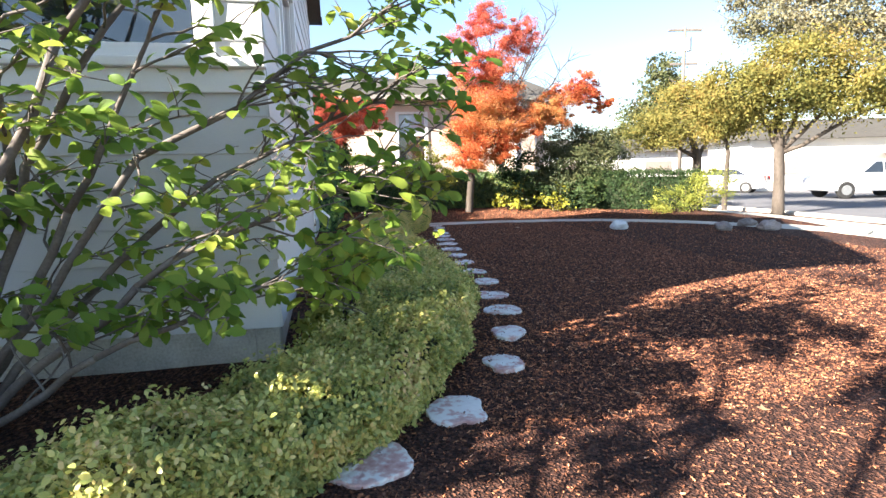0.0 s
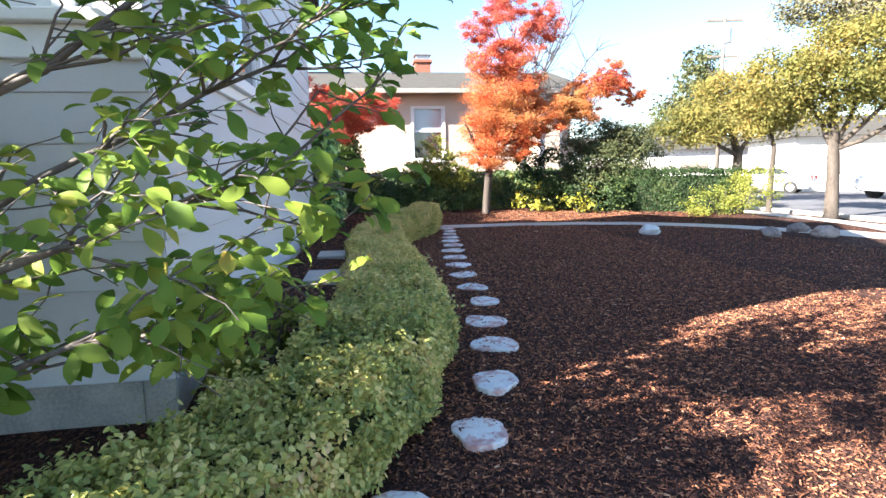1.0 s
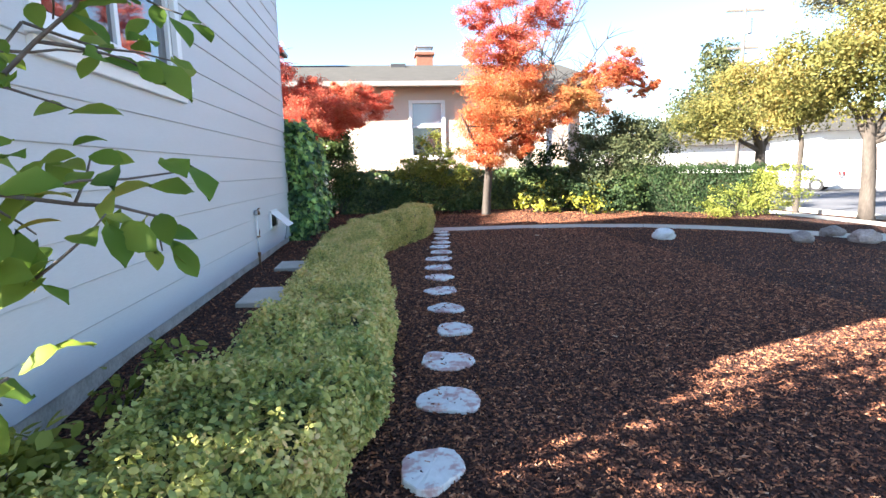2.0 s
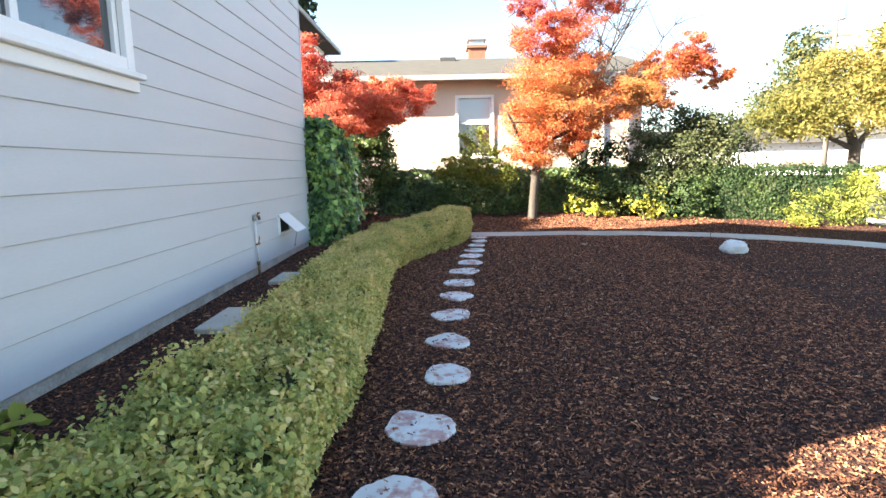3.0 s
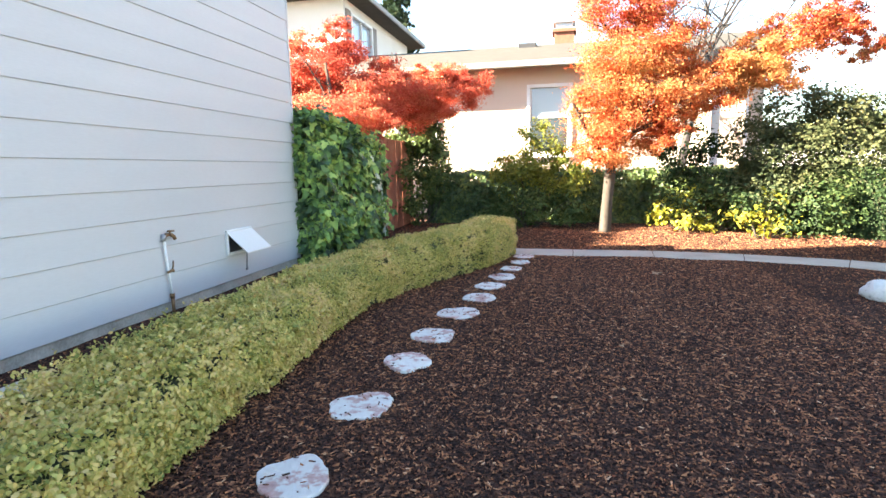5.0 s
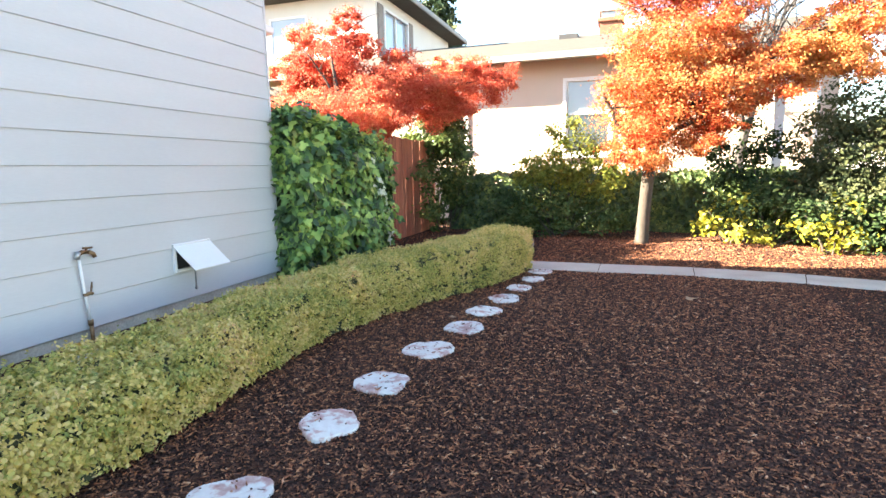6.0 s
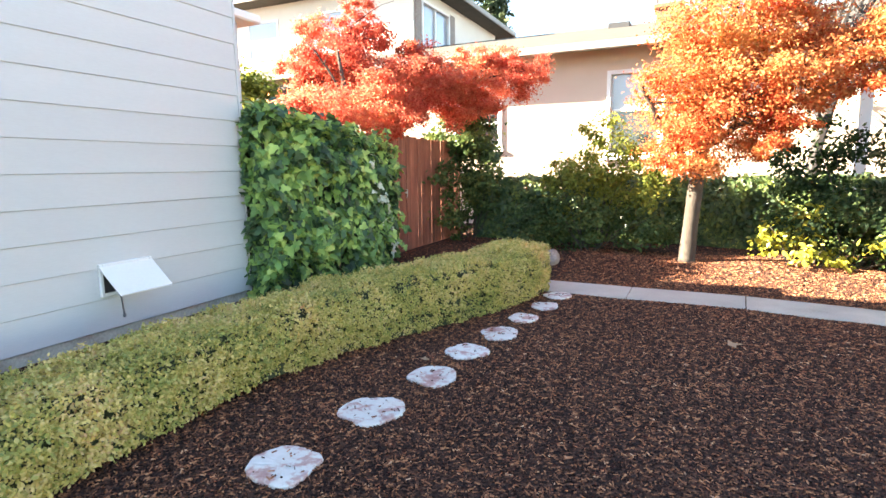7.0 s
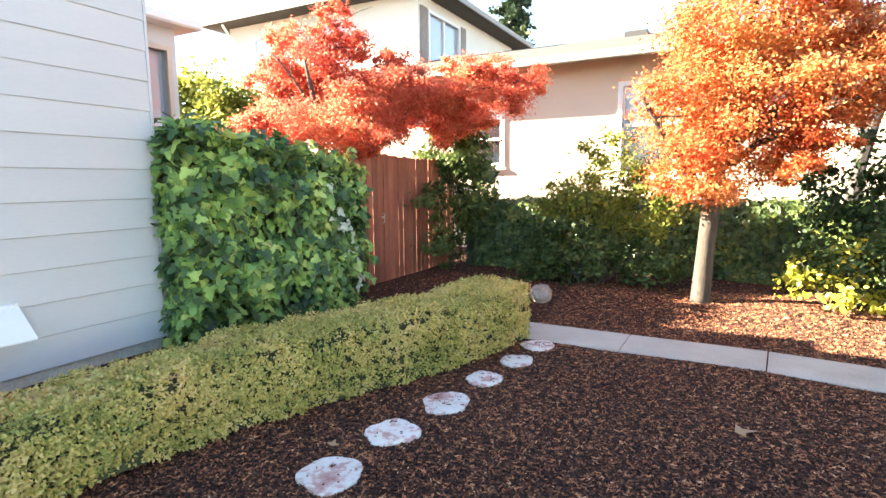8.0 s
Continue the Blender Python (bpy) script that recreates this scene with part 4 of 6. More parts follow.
        limb(b, (xf - 0.15, yy, 0.0), (xf - 0.02, yy + random.uniform(-0.3, 0.3), 1.2 + 0.7 * random.random()), 0.012, 0.004, n=5)
        part("stem", b.mesh("stem", M_TWIG), e)


ivy_screen()


# ---- redwood gate and fence ----
def fence():
    y0, y1, x = 13.0, 16.62, -1.32
    e = empty("redwood_fence", (x, 14.8, 0), "tall red-stained dog-eared board fence with a gate", "fence")
    z = 0.05
    k, y = 0, y0
    g = random.Random(5)
    while y < y1:
        w = 0.142
        h = 2.20 + g.uniform(-0.014, 0.014) + (0.02 if 13.0 < y < 14.35 else 0)
        t = 0.02
        dx = g.uniform(-0.003, 0.003) + (0.012 if 14.28 < y < 14.42 else 0)
        b = Build()
        c = 0.022
        b.prism([(y + 0.002, z), (y + w - 0.003, z), (y + w - 0.003, h - c), (y + w - 0.003 - c, h), (y + 0.002 + c, h), (y + 0.002, h - c)], 0, x + dx, x + dx + t)
        m = b.mesh("board", M_FENCE)
        ob = part("board", m, e)
        lean = g.uniform(-0.004, 0.004)
        ob.matrix_basis = Matrix.Translation((x, y, z)) @ Matrix.Rotation(lean, 4, "X") @ Matrix.Translation((-x, -y, -z))
        y += w + (0.012 if 14.25 < y < 14.3 else 0.002)
        k += 1
    for zz in (0.35, 1.1, 1.95):
        b = Build()
        b.box((x - 0.045, y0, zz - 0.045), (x - 0.004, y1, zz + 0.045), 0.003)
        part("rail", b.mesh("rail", M_FENCE), e)
    for yy in (y0, 14.42, y1 - 0.09):
        b = Build()
        b.box((x - 0.14, yy, 0), (x - 0.05, yy + 0.09, 2.15), 0.004)
        part("post", b.mesh("post", M_FENCE), e)
    b = Build()
    b.box((x + 0.03, 14.22, 1.22), (x + 0.05, 14.30, 1.25), 0.003)
    b.tube([(x + 0.03, 14.26, 1.30), (x + 0.06, 14.26, 1.28), (x + 0.06, 14.26, 1.16), (x + 0.03, 14.26, 1.14)], [0.007] * 4, 6)
    part("latch", b.mesh("latch", M_METAL), e, "small metal gate latch")
    b = Build()
    b.box((-1.15, 13.0, -0.04), (-0.45, 14.35, 0.045), 0.008)
    tagged(new("gate_slab", b.mesh("gate_slab", M_CONC)), "pale concrete slab in front of the gate", "slab", kind="structure")


fence()


def lattice():
    e = empty("lattice_panel", (-7.2, 17.6, 0), "dark wooden lattice under a beam behind the maple", "lattice")
    for k in range(18):
        a = -8.2 + 0.12 * k
        for t in (1, -1):
            b = Build().tube([(a, 17.6 + 0.012 * t, 2.9), (a + 0.4 * t, 17.6 + 0.012 * t, 3.55)], [0.014, 0.014], 4)
            part("slat", b.mesh("slat", M_SHUTTER), e)
    for lo, hi in (((-8.8, 17.5, 3.6), (-5.9, 17.7, 3.85)), ((-6.1, 17.55, 0), (-6.0, 17.65, 3.6)), ((-8.7, 17.55, 0), (-8.6, 17.65, 3.6))):
        part("beam", Build().box(lo, hi, 0.01).mesh("beam", M_WOODPOLE), e)


lattice()


# ---- maples ----
crooked_tree("orange_maple", (3.28, 14.9, 0.17), "Japanese maple in orange and red autumn leaf, in mulch",
             [(3.26, 14.9, 0.05), (3.27, 14.9, 0.22), (3.30, 14.88, 0.8), (3.34, 14.82, 1.4), (3.4, 14.75, 2.2), (3.55, 14.7, 3.2), (3.8, 14.6, 4.3), (4.1, 14.6, 5.4)],
             [0.17, 0.125, 0.108, 0.108, 0.09, 0.07, 0.045, 0.02],
             [((3.34, 14.82, 1.5), (2.5, 14.2, 2.9), 0.06, 0.02), ((3.4, 14.75, 1.9), (4.9, 14.4, 2.7), 0.055, 0.02), ((3.45, 14.75, 2.2), (5.9, 14.6, 3.6), 0.07, 0.025),
              ((5.3, 14.6, 3.35), (7.5, 14.6, 4.2), 0.035, 0.012), ((3.6, 14.7, 3.2), (2.6, 14.7, 5.0), 0.045, 0.014), ((3.4, 14.75, 2.2), (3.2, 15.7, 3.2), 0.05, 0.02), ((3.8, 14.6, 4.2), (4.9, 14.6, 5.9), 0.035, 0.012)],
             [(3.22, 14.5, 2.55, 0.75, 0.9, 0.95), (3.97, 14.6, 2.75, 0.8, 0.9, 0.9), (3.57, 14.6, 3.6, 0.88, 0.9, 0.75), (3.32, 14.6, 4.5, 0.66, 0.7, 0.7), (4.22, 14.6, 4.7, 0.7, 0.7, 0.7), (4.82, 14.6, 5.6, 0.7, 0.6, 0.6), (2.97, 14.6, 5.3, 0.48, 0.5, 0.5), (3.82, 14.6, 5.9, 0.6, 0.6, 0.6), (4.9, 14.5, 2.8, 0.8, 0.65, 0.42), (4.45, 14.4, 2.3, 0.5, 0.45, 0.35), (5.72, 14.6, 3.25, 0.8, 0.6, 0.38), (6.42, 14.6, 3.75, 0.75, 0.55, 0.38), (7.07, 14.6, 4.3, 0.5, 0.4, 0.4), (7.62, 14.6, 3.5, 0.55, 0.35, 0.22), (3.32, 14.4, 1.85, 0.66, 0.6, 0.35), (4.1, 14.3, 1.95, 0.4, 0.4, 0.25), (6.12, 14.6, 3.1, 0.7, 0.5, 0.3), (5.12, 14.6, 3.3, 0.7, 0.6, 0.35), (4.52, 14.6, 3.7, 0.6, 0.6, 0.5), (5.9, 14.5, 3.6, 0.6, 0.5, 0.35), (6.6, 14.6, 4.0, 0.55, 0.45, 0.35), (7.1, 14.6, 3.9, 0.5, 0.4, 0.35), (7.7, 14.6, 3.6, 0.4, 0.3, 0.22)],
             180000, 0.042, M_ORANGE, KITE, clumps=75, spread=0.15, flat=0.6, hollow=0.3, group="maples in autumn leaf", tips=(4.3, M_CORAL))
crooked_tree("red_maple", (-2.25, 13.9, 0.0), "Japanese maple in bright red leaf behind the fence",
             [(-2.25, 13.9, -0.05), (-2.25, 13.9, 0.8), (-2.2, 13.9, 1.7), (-2.1, 13.8, 2.6), (-2.1, 13.5, 3.6)], [0.13, 0.10, 0.08, 0.055, 0.02],
             [((-2.2, 13.9, 1.6), (-3.1, 14.0, 3.5), 0.05, 0.015), ((-2.2, 13.9, 1.8), (-1.0, 15.3, 3.2), 0.055, 0.015), ((-2.15, 13.85, 2.3), (-2.2, 14.1, 4.1), 0.04, 0.012), ((-2.2, 13.9, 1.7), (-1.9, 12.9, 2.6), 0.03, 0.01), ((-1.0, 15.3, 3.1), (0.4, 15.8, 3.4), 0.03, 0.01), ((-2.1, 13.8, 2.5), (-2.5, 13.2, 3.7), 0.03, 0.01)],
             [(-1.8, 12.9, 2.5, 0.75, 0.5, 0.4), (-1.65, 14.2, 2.95, 0.9, 0.8, 0.65), (-2.5, 14.1, 3.75, 0.75, 0.65, 0.46), (-3.1, 14.1, 3.45, 0.65, 0.6, 0.46), (-2.0, 14.4, 4.05, 0.5, 0.45, 0.34), (-2.4, 14.1, 2.95, 0.9, 0.7, 0.6), (-3.35, 14.1, 3.0, 0.55, 0.5, 0.4),
              (-1.1, 15.4, 3.1, 0.9, 0.8, 0.6), (-0.2, 15.7, 3.1, 0.75, 0.7, 0.5), (0.45, 15.9, 3.4, 0.5, 0.45, 0.3), (-0.4, 15.6, 3.7, 0.5, 0.5, 0.26), (-1.6, 13.9, 2.35, 0.65, 0.6, 0.33), (-1.25, 14.7, 3.6, 0.42, 0.42, 0.28), (-1.35, 14.3, 2.75, 0.65, 0.6, 0.45), (-2.35, 12.8, 2.6, 0.5, 0.45, 0.35), (-0.6, 15.5, 2.75, 0.6, 0.5, 0.4), (-2.2, 14.2, 4.35, 0.4, 0.35, 0.27), (-2.95, 14.1, 4.15, 0.48, 0.4, 0.3), (-0.1, 15.8, 3.6, 0.4, 0.4, 0.3), (-1.1, 13.4, 2.45, 0.4, 0.6, 0.22), (-1.3, 14.6, 3.25, 0.6, 0.6, 0.4)],
             140000, 0.045, M_RED, KITE, clumps=75, spread=0.16, flat=0.55, hollow=0.25, group="maples in autumn leaf")


# ---- shrubs ----
def shrub(name, label, at, blobs, n, size, material, template=KITE, stems=7, category="shrub", **kw):
    e = empty(name, at, label, category)
    for k in range(stems):
        g = blobs[k % len(blobs)]
        w = 6.28 * k / stems
        b = Build()
        limb(b, (at[0] + 0.12 * math.cos(w), at[1] + 0.12 * math.sin(w), at[2] - 0.03), (g[0] + 0.6 * g[3] * math.cos(w), g[1] + 0.6 * g[4] * math.sin(w), g[2] + 0.4 * g[5]), 0.013, 0.004, n=5)
        part("stem", b.mesh("stem", M_BARK), e)
    p, nn = blob_points(blobs, n, **kw)
    p[:, 2] = np.maximum(p[:, 2], at[2] + 0.02)
    part("foliage", scatter("foliage", p, nn, size * (0.6 + 0.8 * rng.random(n)), template, material), e, kind="stuff")
    return e


def ivy_hedge(name, label, line, depth, height, n, size, material, template):
    """A leafy wall of even height along a line."""
    e = empty(name, (*line[0], 0.15), label, "hedge")
    P = np.array(line, float)
    d = np.concatenate([[0], np.cumsum(np.linalg.norm(np.diff(P, axis=0), axis=1))])
    # solid core whose dark colour gives the shade seen through leaf gaps
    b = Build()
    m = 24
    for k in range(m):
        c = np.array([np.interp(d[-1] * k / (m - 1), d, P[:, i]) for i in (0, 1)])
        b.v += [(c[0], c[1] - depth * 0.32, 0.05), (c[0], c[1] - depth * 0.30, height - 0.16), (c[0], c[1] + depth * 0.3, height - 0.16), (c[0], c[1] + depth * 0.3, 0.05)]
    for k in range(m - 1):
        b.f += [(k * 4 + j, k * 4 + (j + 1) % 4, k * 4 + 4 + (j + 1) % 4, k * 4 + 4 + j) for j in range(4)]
    part("core", b.mesh("core", M_INNERSHADE), e, "solid core, coloured dark for the shaded inside of the hedge")
    s = rng.random(n) * d[-1]
    c = np.stack([np.interp(s, d, P[:, i]) for i in (0, 1)], 1)
    top = rng.random(n) < 0.3
    h = np.where(top, 1.0, rng.random(n))
    lump = np.array([noise.noise(Vector((a * 1.3, q * 2.2, 4))) for a, q in zip(s, h)])
    yy = np.where(top, (rng.random(n) * 2 - 1) * depth * 0.5, -depth * (0.42 + 0.12 * rng.random(n)) - 0.16 * lump)
    zz = np.where(top, height + 0.09 * lump + 0.05 * rng.normal(size=n), 0.12 + h * (height - 0.1))
    nor = np.stack([np.zeros(n), np.where(top, -0.2, -1.0), np.where(top, 1.0, 0.35)], 1) + rng.normal(size=(n, 3)) * 0.5
    part("foliage", scatter("foliage", np.stack([c[:, 0], c[:, 1] + yy, zz], 1), nor, size * (0.6 + 0.8 * rng.random(n)), template, material, (0, 0, -0.7)), e, kind="stuff")
    return e


ivy_hedge("back_hedge", "dark green ivy hedge along the neighbour's wall", [(-0.9, 16.9), (0.6, 16.75), (2.5, 17.15), (4.6, 16.9), (6.6, 16.4)], 0.7, 1.38, 15000, 0.085, M_IVYDARK, IVYLEAF)
ivy_hedge("street_hedge", "trimmed dark green hedge towards the street", [(6.6, 15.4), (7.8, 14.2), (9.0, 13.7), (10.2, 13.2)], 0.8, 1.36, 14000, 0.06, M_PRIVET, KITE)
shrub("lime_shrub", "airy yellow-green shrub against the hedge", (1.7, 15.6, 0.15), [(1.5, 15.6, 1.25, 0.6, 0.4, 0.5), (1.9, 15.6, 1.75, 0.5, 0.4, 0.5), (2.4, 15.7, 1.3, 0.5, 0.4, 0.4), (1.15, 15.5, 1.5, 0.3, 0.3, 0.35), (1.8, 15.6, 2.25, 0.3, 0.28, 0.3), (2.6, 15.7, 1.75, 0.35, 0.3, 0.3)], 7500, 0.06, M_LIME, OVAL, 12, clumps=60, spread=0.26)
shrub("green_shrub", "low dark green shrub at the foot of the hedge", (1.7, 15.4, 0.15), [(1.5, 15.4, 0.65, 0.8, 0.4, 0.5), (2.5, 15.5, 0.65, 0.6, 0.4, 0.45), (0.8, 15.6, 0.6, 0.5, 0.4, 0.45)], 7500, 0.06, M_SHRUB, OVAL, 9, clumps=60, spread=0.22)
shrub("vine_on_fence", "leafy vine climbing over the fence end", (-1.0, 16.4, 0.1), [(-1.0, 16.3, 2.3, 0.5, 0.45, 0.55), (-0.75, 16.3, 1.5, 0.35, 0.35, 0.5), (-1.05, 15.4, 1.2, 0.12, 0.5, 0.7), (-0.6, 16.4, 1.05, 0.45, 0.3, 0.35), (-1.1, 16.0, 0.5, 0.2, 0.5, 0.35)], 5500, 0.075, M_SHRUB, OVAL, 9, clumps=60, spread=0.22)
shrub("ivy_on_fence", "dark ivy heaped on the end of the fence", (-0.95, 16.6, 0.1), [(-1.1, 16.5, 2.35, 0.75, 0.5, 0.42), (-0.8, 16.6, 1.8, 0.4, 0.3, 0.5)], 2600, 0.1, M_IVYDARK, IVYLEAF, 6, clumps=50, spread=0.2)
shrub("dark_round_shrub", "big dark green rounded shrub", (6.6, 15.0, 0.15), [(6.7, 15.2, 1.5, 1.0, 0.9, 1.0), (7.4, 15.2, 1.7, 1.1, 1.0, 1.1), (6.9, 15.2, 2.35, 1.1, 0.9, 0.6), (6.1, 15.3, 1.9, 0.5, 0.5, 0.6), (8.2, 14.9, 1.3, 0.9, 0.7, 0.9), (6.6, 15.0, 0.9, 1.2, 0.7, 0.7), (7.7, 15.0, 2.25, 0.9, 0.8, 0.5)], 36000, 0.07, M_MIX, KITE, 10, clumps=80, spread=0.16)
shrub("mixed_shrub", "sparse olive shrub with bare stems", (5.3, 15.2, 0.15), [(5.2, 15.3, 0.8, 0.9, 0.5, 0.55), (5.9, 14.9, 0.75, 0.8, 0.5, 0.5), (5.0, 15.6, 1.7, 0.6, 0.4, 0.7), (7.0, 14.3, 0.7, 0.8, 0.5, 0.5)], 12000, 0.07, M_PRIVET, OVAL, 14, clumps=60, spread=0.2)
for x, y, s in ((4.75, 15.0, 1.0), (6.05, 14.35, 0.8)):
    shrub("yellow_shrub", "low shrub with bright yellow leaves in mulch", (x, y, 0.15), [(x, y, 0.42, 0.5 * s, 0.35 * s, 0.24), (x + 0.3, y - 0.1, 0.33, 0.3, 0.25, 0.14), (x - 0.25, y + 0.1, 0.68, 0.3, 0.2, 0.22), (x + 0.15, y + 0.05, 0.85, 0.25, 0.2, 0.2)], int(620 * s), 0.085, M_YELLOW, OVAL, 10, clumps=60, spread=0.36)
shrub("feathery_shrub", "pale feathery shrub near the pavement", (9.6, 12.6, 0.05), [(9.5, 12.5, 0.7, 0.7, 0.6, 0.55), (10.1, 12.3, 0.95, 0.6, 0.5, 0.6), (8.7, 12.7, 0.5, 0.6, 0.4, 0.35)], 6500, 0.05, M_LIME, KITE, 12, clumps=60, spread=0.2)
shrub("small_bed_shrub", "small leafy shrub in the bed by the house", (-0.8, 2.75, 0.0), [(-0.72, 2.95, 0.30, 0.25, 0.3, 0.22), (-0.9, 2.5, 0.26, 0.25, 0.35, 0.2), (-0.72, 3.22, 0.42, 0.1, 0.12, 0.12)], 700, 0.075, M_LIME, OVAL, 9, clumps=50, spread=0.22)


# ---- rocks and slabs ----
def rock(name, label, at, r, material, seed, group=""):
    bm = bmesh.new()
    bmesh.ops.create_icosphere(bm, subdivisions=3, radius=1)
    for q in bm.verts:
        k = 1 + 0.28 * noise.noise(q.co * 1.3 + Vector((seed, 0, 0))) + 0.10 * noise.noise(q.co * 3.7 + Vector((0, seed, 0)))
        q.co = Vector((q.co.x * r[0], q.co.y * r[1], q.co.z * r[2])) * k
    me = bpy.data.meshes.new(name)
    bm.to_mesh(me)
    bm.free()
    me.materials.append(material)
    ob = new(name, me)
    ob.location = (at[0], at[1], ground_z(at[0], at[1]) + r[2] * 0.55)
    ob.rotation_euler = (0, 0, seed)
    return tagged(ob, label, "rock", group)


rock("pale_boulder", "pale white-veined boulder on the mulch", (5.9, 10.1), (0.22, 0.14, 0.15), M_ROCKW, 2.6)
rock("boulder", "brown boulder at the path's bend", (8.02, 9.15), (0.22, 0.18, 0.13), M_ROCK, 1.2, "boulders at the path")
rock("boulder", "reddish boulder at the path's bend", (9.14, 9.75), (0.25, 0.2, 0.13), M_ROCK, 3.4, "boulders at the path")
rock("boulder", "dark boulder at the path's bend", (8.98, 8.85), (0.23, 0.2, 0.15), M_ROCK, 5.1, "boulders at the path")
rock("boulder", "grey boulder beside the hedge's end", (1.25, 14.45), (0.17, 0.17, 0.14), M_ROCK, 0.4, "boulders at the path")
for x0, y0, x1, y1 in ((-0.96, 5.36, -0.5, 6.05), (-0.96, 7.2, -0.55, 7.75)):
    b = Build()
    b.box((x0, y0, 0.02), (x1, y1, ground_z(x0, y0) + 0.045), 0.01)
    tagged(new("bed_slab", b.mesh("bed_slab", M_CONC)), "grey concrete slab lying in the bed", "slab", "slabs in the bed")


# ---- the neighbour's houses ----
def neighbour():
    e = empty("neighbour_house", (2, 19, 0), "tan stucco single-storey house with a low shingle roof", "house")
    Y = 19.0
    b = Build()
    W1, W2 = (1.50, 2.56, 1.95, 3.70), (-2.35, -1.18, 2.2, 3.2)
    b.wall("y", Y, Y + 0.2, (-9, 7.4), (0, 4.3), [W1, W2])
    part("wall", b.mesh("wall", M_STUCCO), e)
    for lo, hi in (((7.2, Y + 0.2, 0), (7.4, 27, 4.3)), ((-9, 27, 0), (7.4, 27.2, 4.3)), ((-9, Y + 0.2, 0), (-8.8, 27, 4.3))):
        part("wall", Build().box(lo, hi).mesh("wall", M_STUCCO), e)
    b = Build()
    b.prism([(Y - 0.55, 4.20), (23.1, 5.55), (23.1, 5.70), (Y - 0.55, 4.36)], 0, -9.5, 8.0)
    b.prism([(27.8, 4.20), (23.1, 5.55), (23.1, 5.70), (27.8, 4.36)], 0, -9.5, 8.0)
    part("roof", b.mesh("roof", M_ROOF), e)
    b = Build()
    b.box((-9.5, Y - 0.68, 4.17), (8.0, Y - 0.56, 4.33), 0.01)
    part("gutter", b.mesh("gutter", M_GUTTER), e)
    for (x0, x1, z0, z1), mat in ((W1, M_GLASSB), (W2, M_GLASS)):
        w = Build()
        frame_box(w, "y", Y, x0 - 0.09, x1 + 0.09, z0 - 0.09, z1 + 0.09, 0.09, -0.05, 0.03)
        w.box((x0 - 0.14, Y - 0.10, z0 - 0.16), (x1 + 0.14, Y + 0.02, z0 - 0.09), 0.01)
        win = part("window", w.mesh("window", M_TRIM), e, "white-trimmed window")
        r = Build()
        zm = z0 + (z1 - z0) * 0.55
        r.box((x0, Y + 0.03, zm - 0.03), (x1, Y + 0.07, zm + 0.03)).box((x0, Y + 0.03, z0), (x0 + 0.04, Y + 0.07, z1)).box((x1 - 0.04, Y + 0.03, z0), (x1, Y + 0.07, z1))
        part("sash", r.mesh("sash", M_TRIM), win)
        part("pane", pane(Build(), "y", Y + 0.075, x0, x1, z0, zm).mesh("pane", M_GLASS), win)
        part("pane", pane(Build(), "y", Y + 0.06, x0, x1, zm, z1).mesh("pane", mat), win)
    b = Build()
    b.box((2.05, 24.0, 5.0), (2.75, 24.7, 6.35))
    ch = part("chimney", b.mesh("chimney", M_BRICK), e, "red brick chimney with a metal cap")
    b = Build()
    b.box((1.98, 23.93, 6.28), (2.82, 24.77, 6.40), 0.01)
    part("brick_band", b.mesh("brick_band", M_BRICK), ch)
    b = Build()
    b.box((2.1, 24.05, 6.4), (2.7, 24.65, 6.6)).box((2.02, 23.97, 6.6), (2.78, 24.73, 6.66), 0.01)
    part("cap", b.mesh("cap", M_METAL), ch)
    b = Build()
    b.prism([(20.9, 4.98), (22.4, 5.43), (22.4, 5.49), (20.9, 5.04)], 0, -4.6, -0.2)
    part("roof_panel", b.mesh("roof_panel", M_DARKROOF), e, "dark flat roof panel")
    b = Build()
    b.box((0.9, 22.3, 5.40), (1.5, 22.7, 5.62), 0.02)
    part("roof_vent", b.mesh("roof_vent", M_DARK), e, "dark roof vent")
    b = Build()
    b.box((6.05, 18.45, 0), (6.25, 18.65, 4.2), 0.01)
    part("porch_post", b.mesh("porch_post", M_TRIM), e, "white porch post")
    b = Build()
    b.tube([(7.0, 18.93, 0.3), (7.0, 18.93, 4.2)], [0.04, 0.04], 8)
    part("downpipe", b.mesh("downpipe", M_TRIM), e)


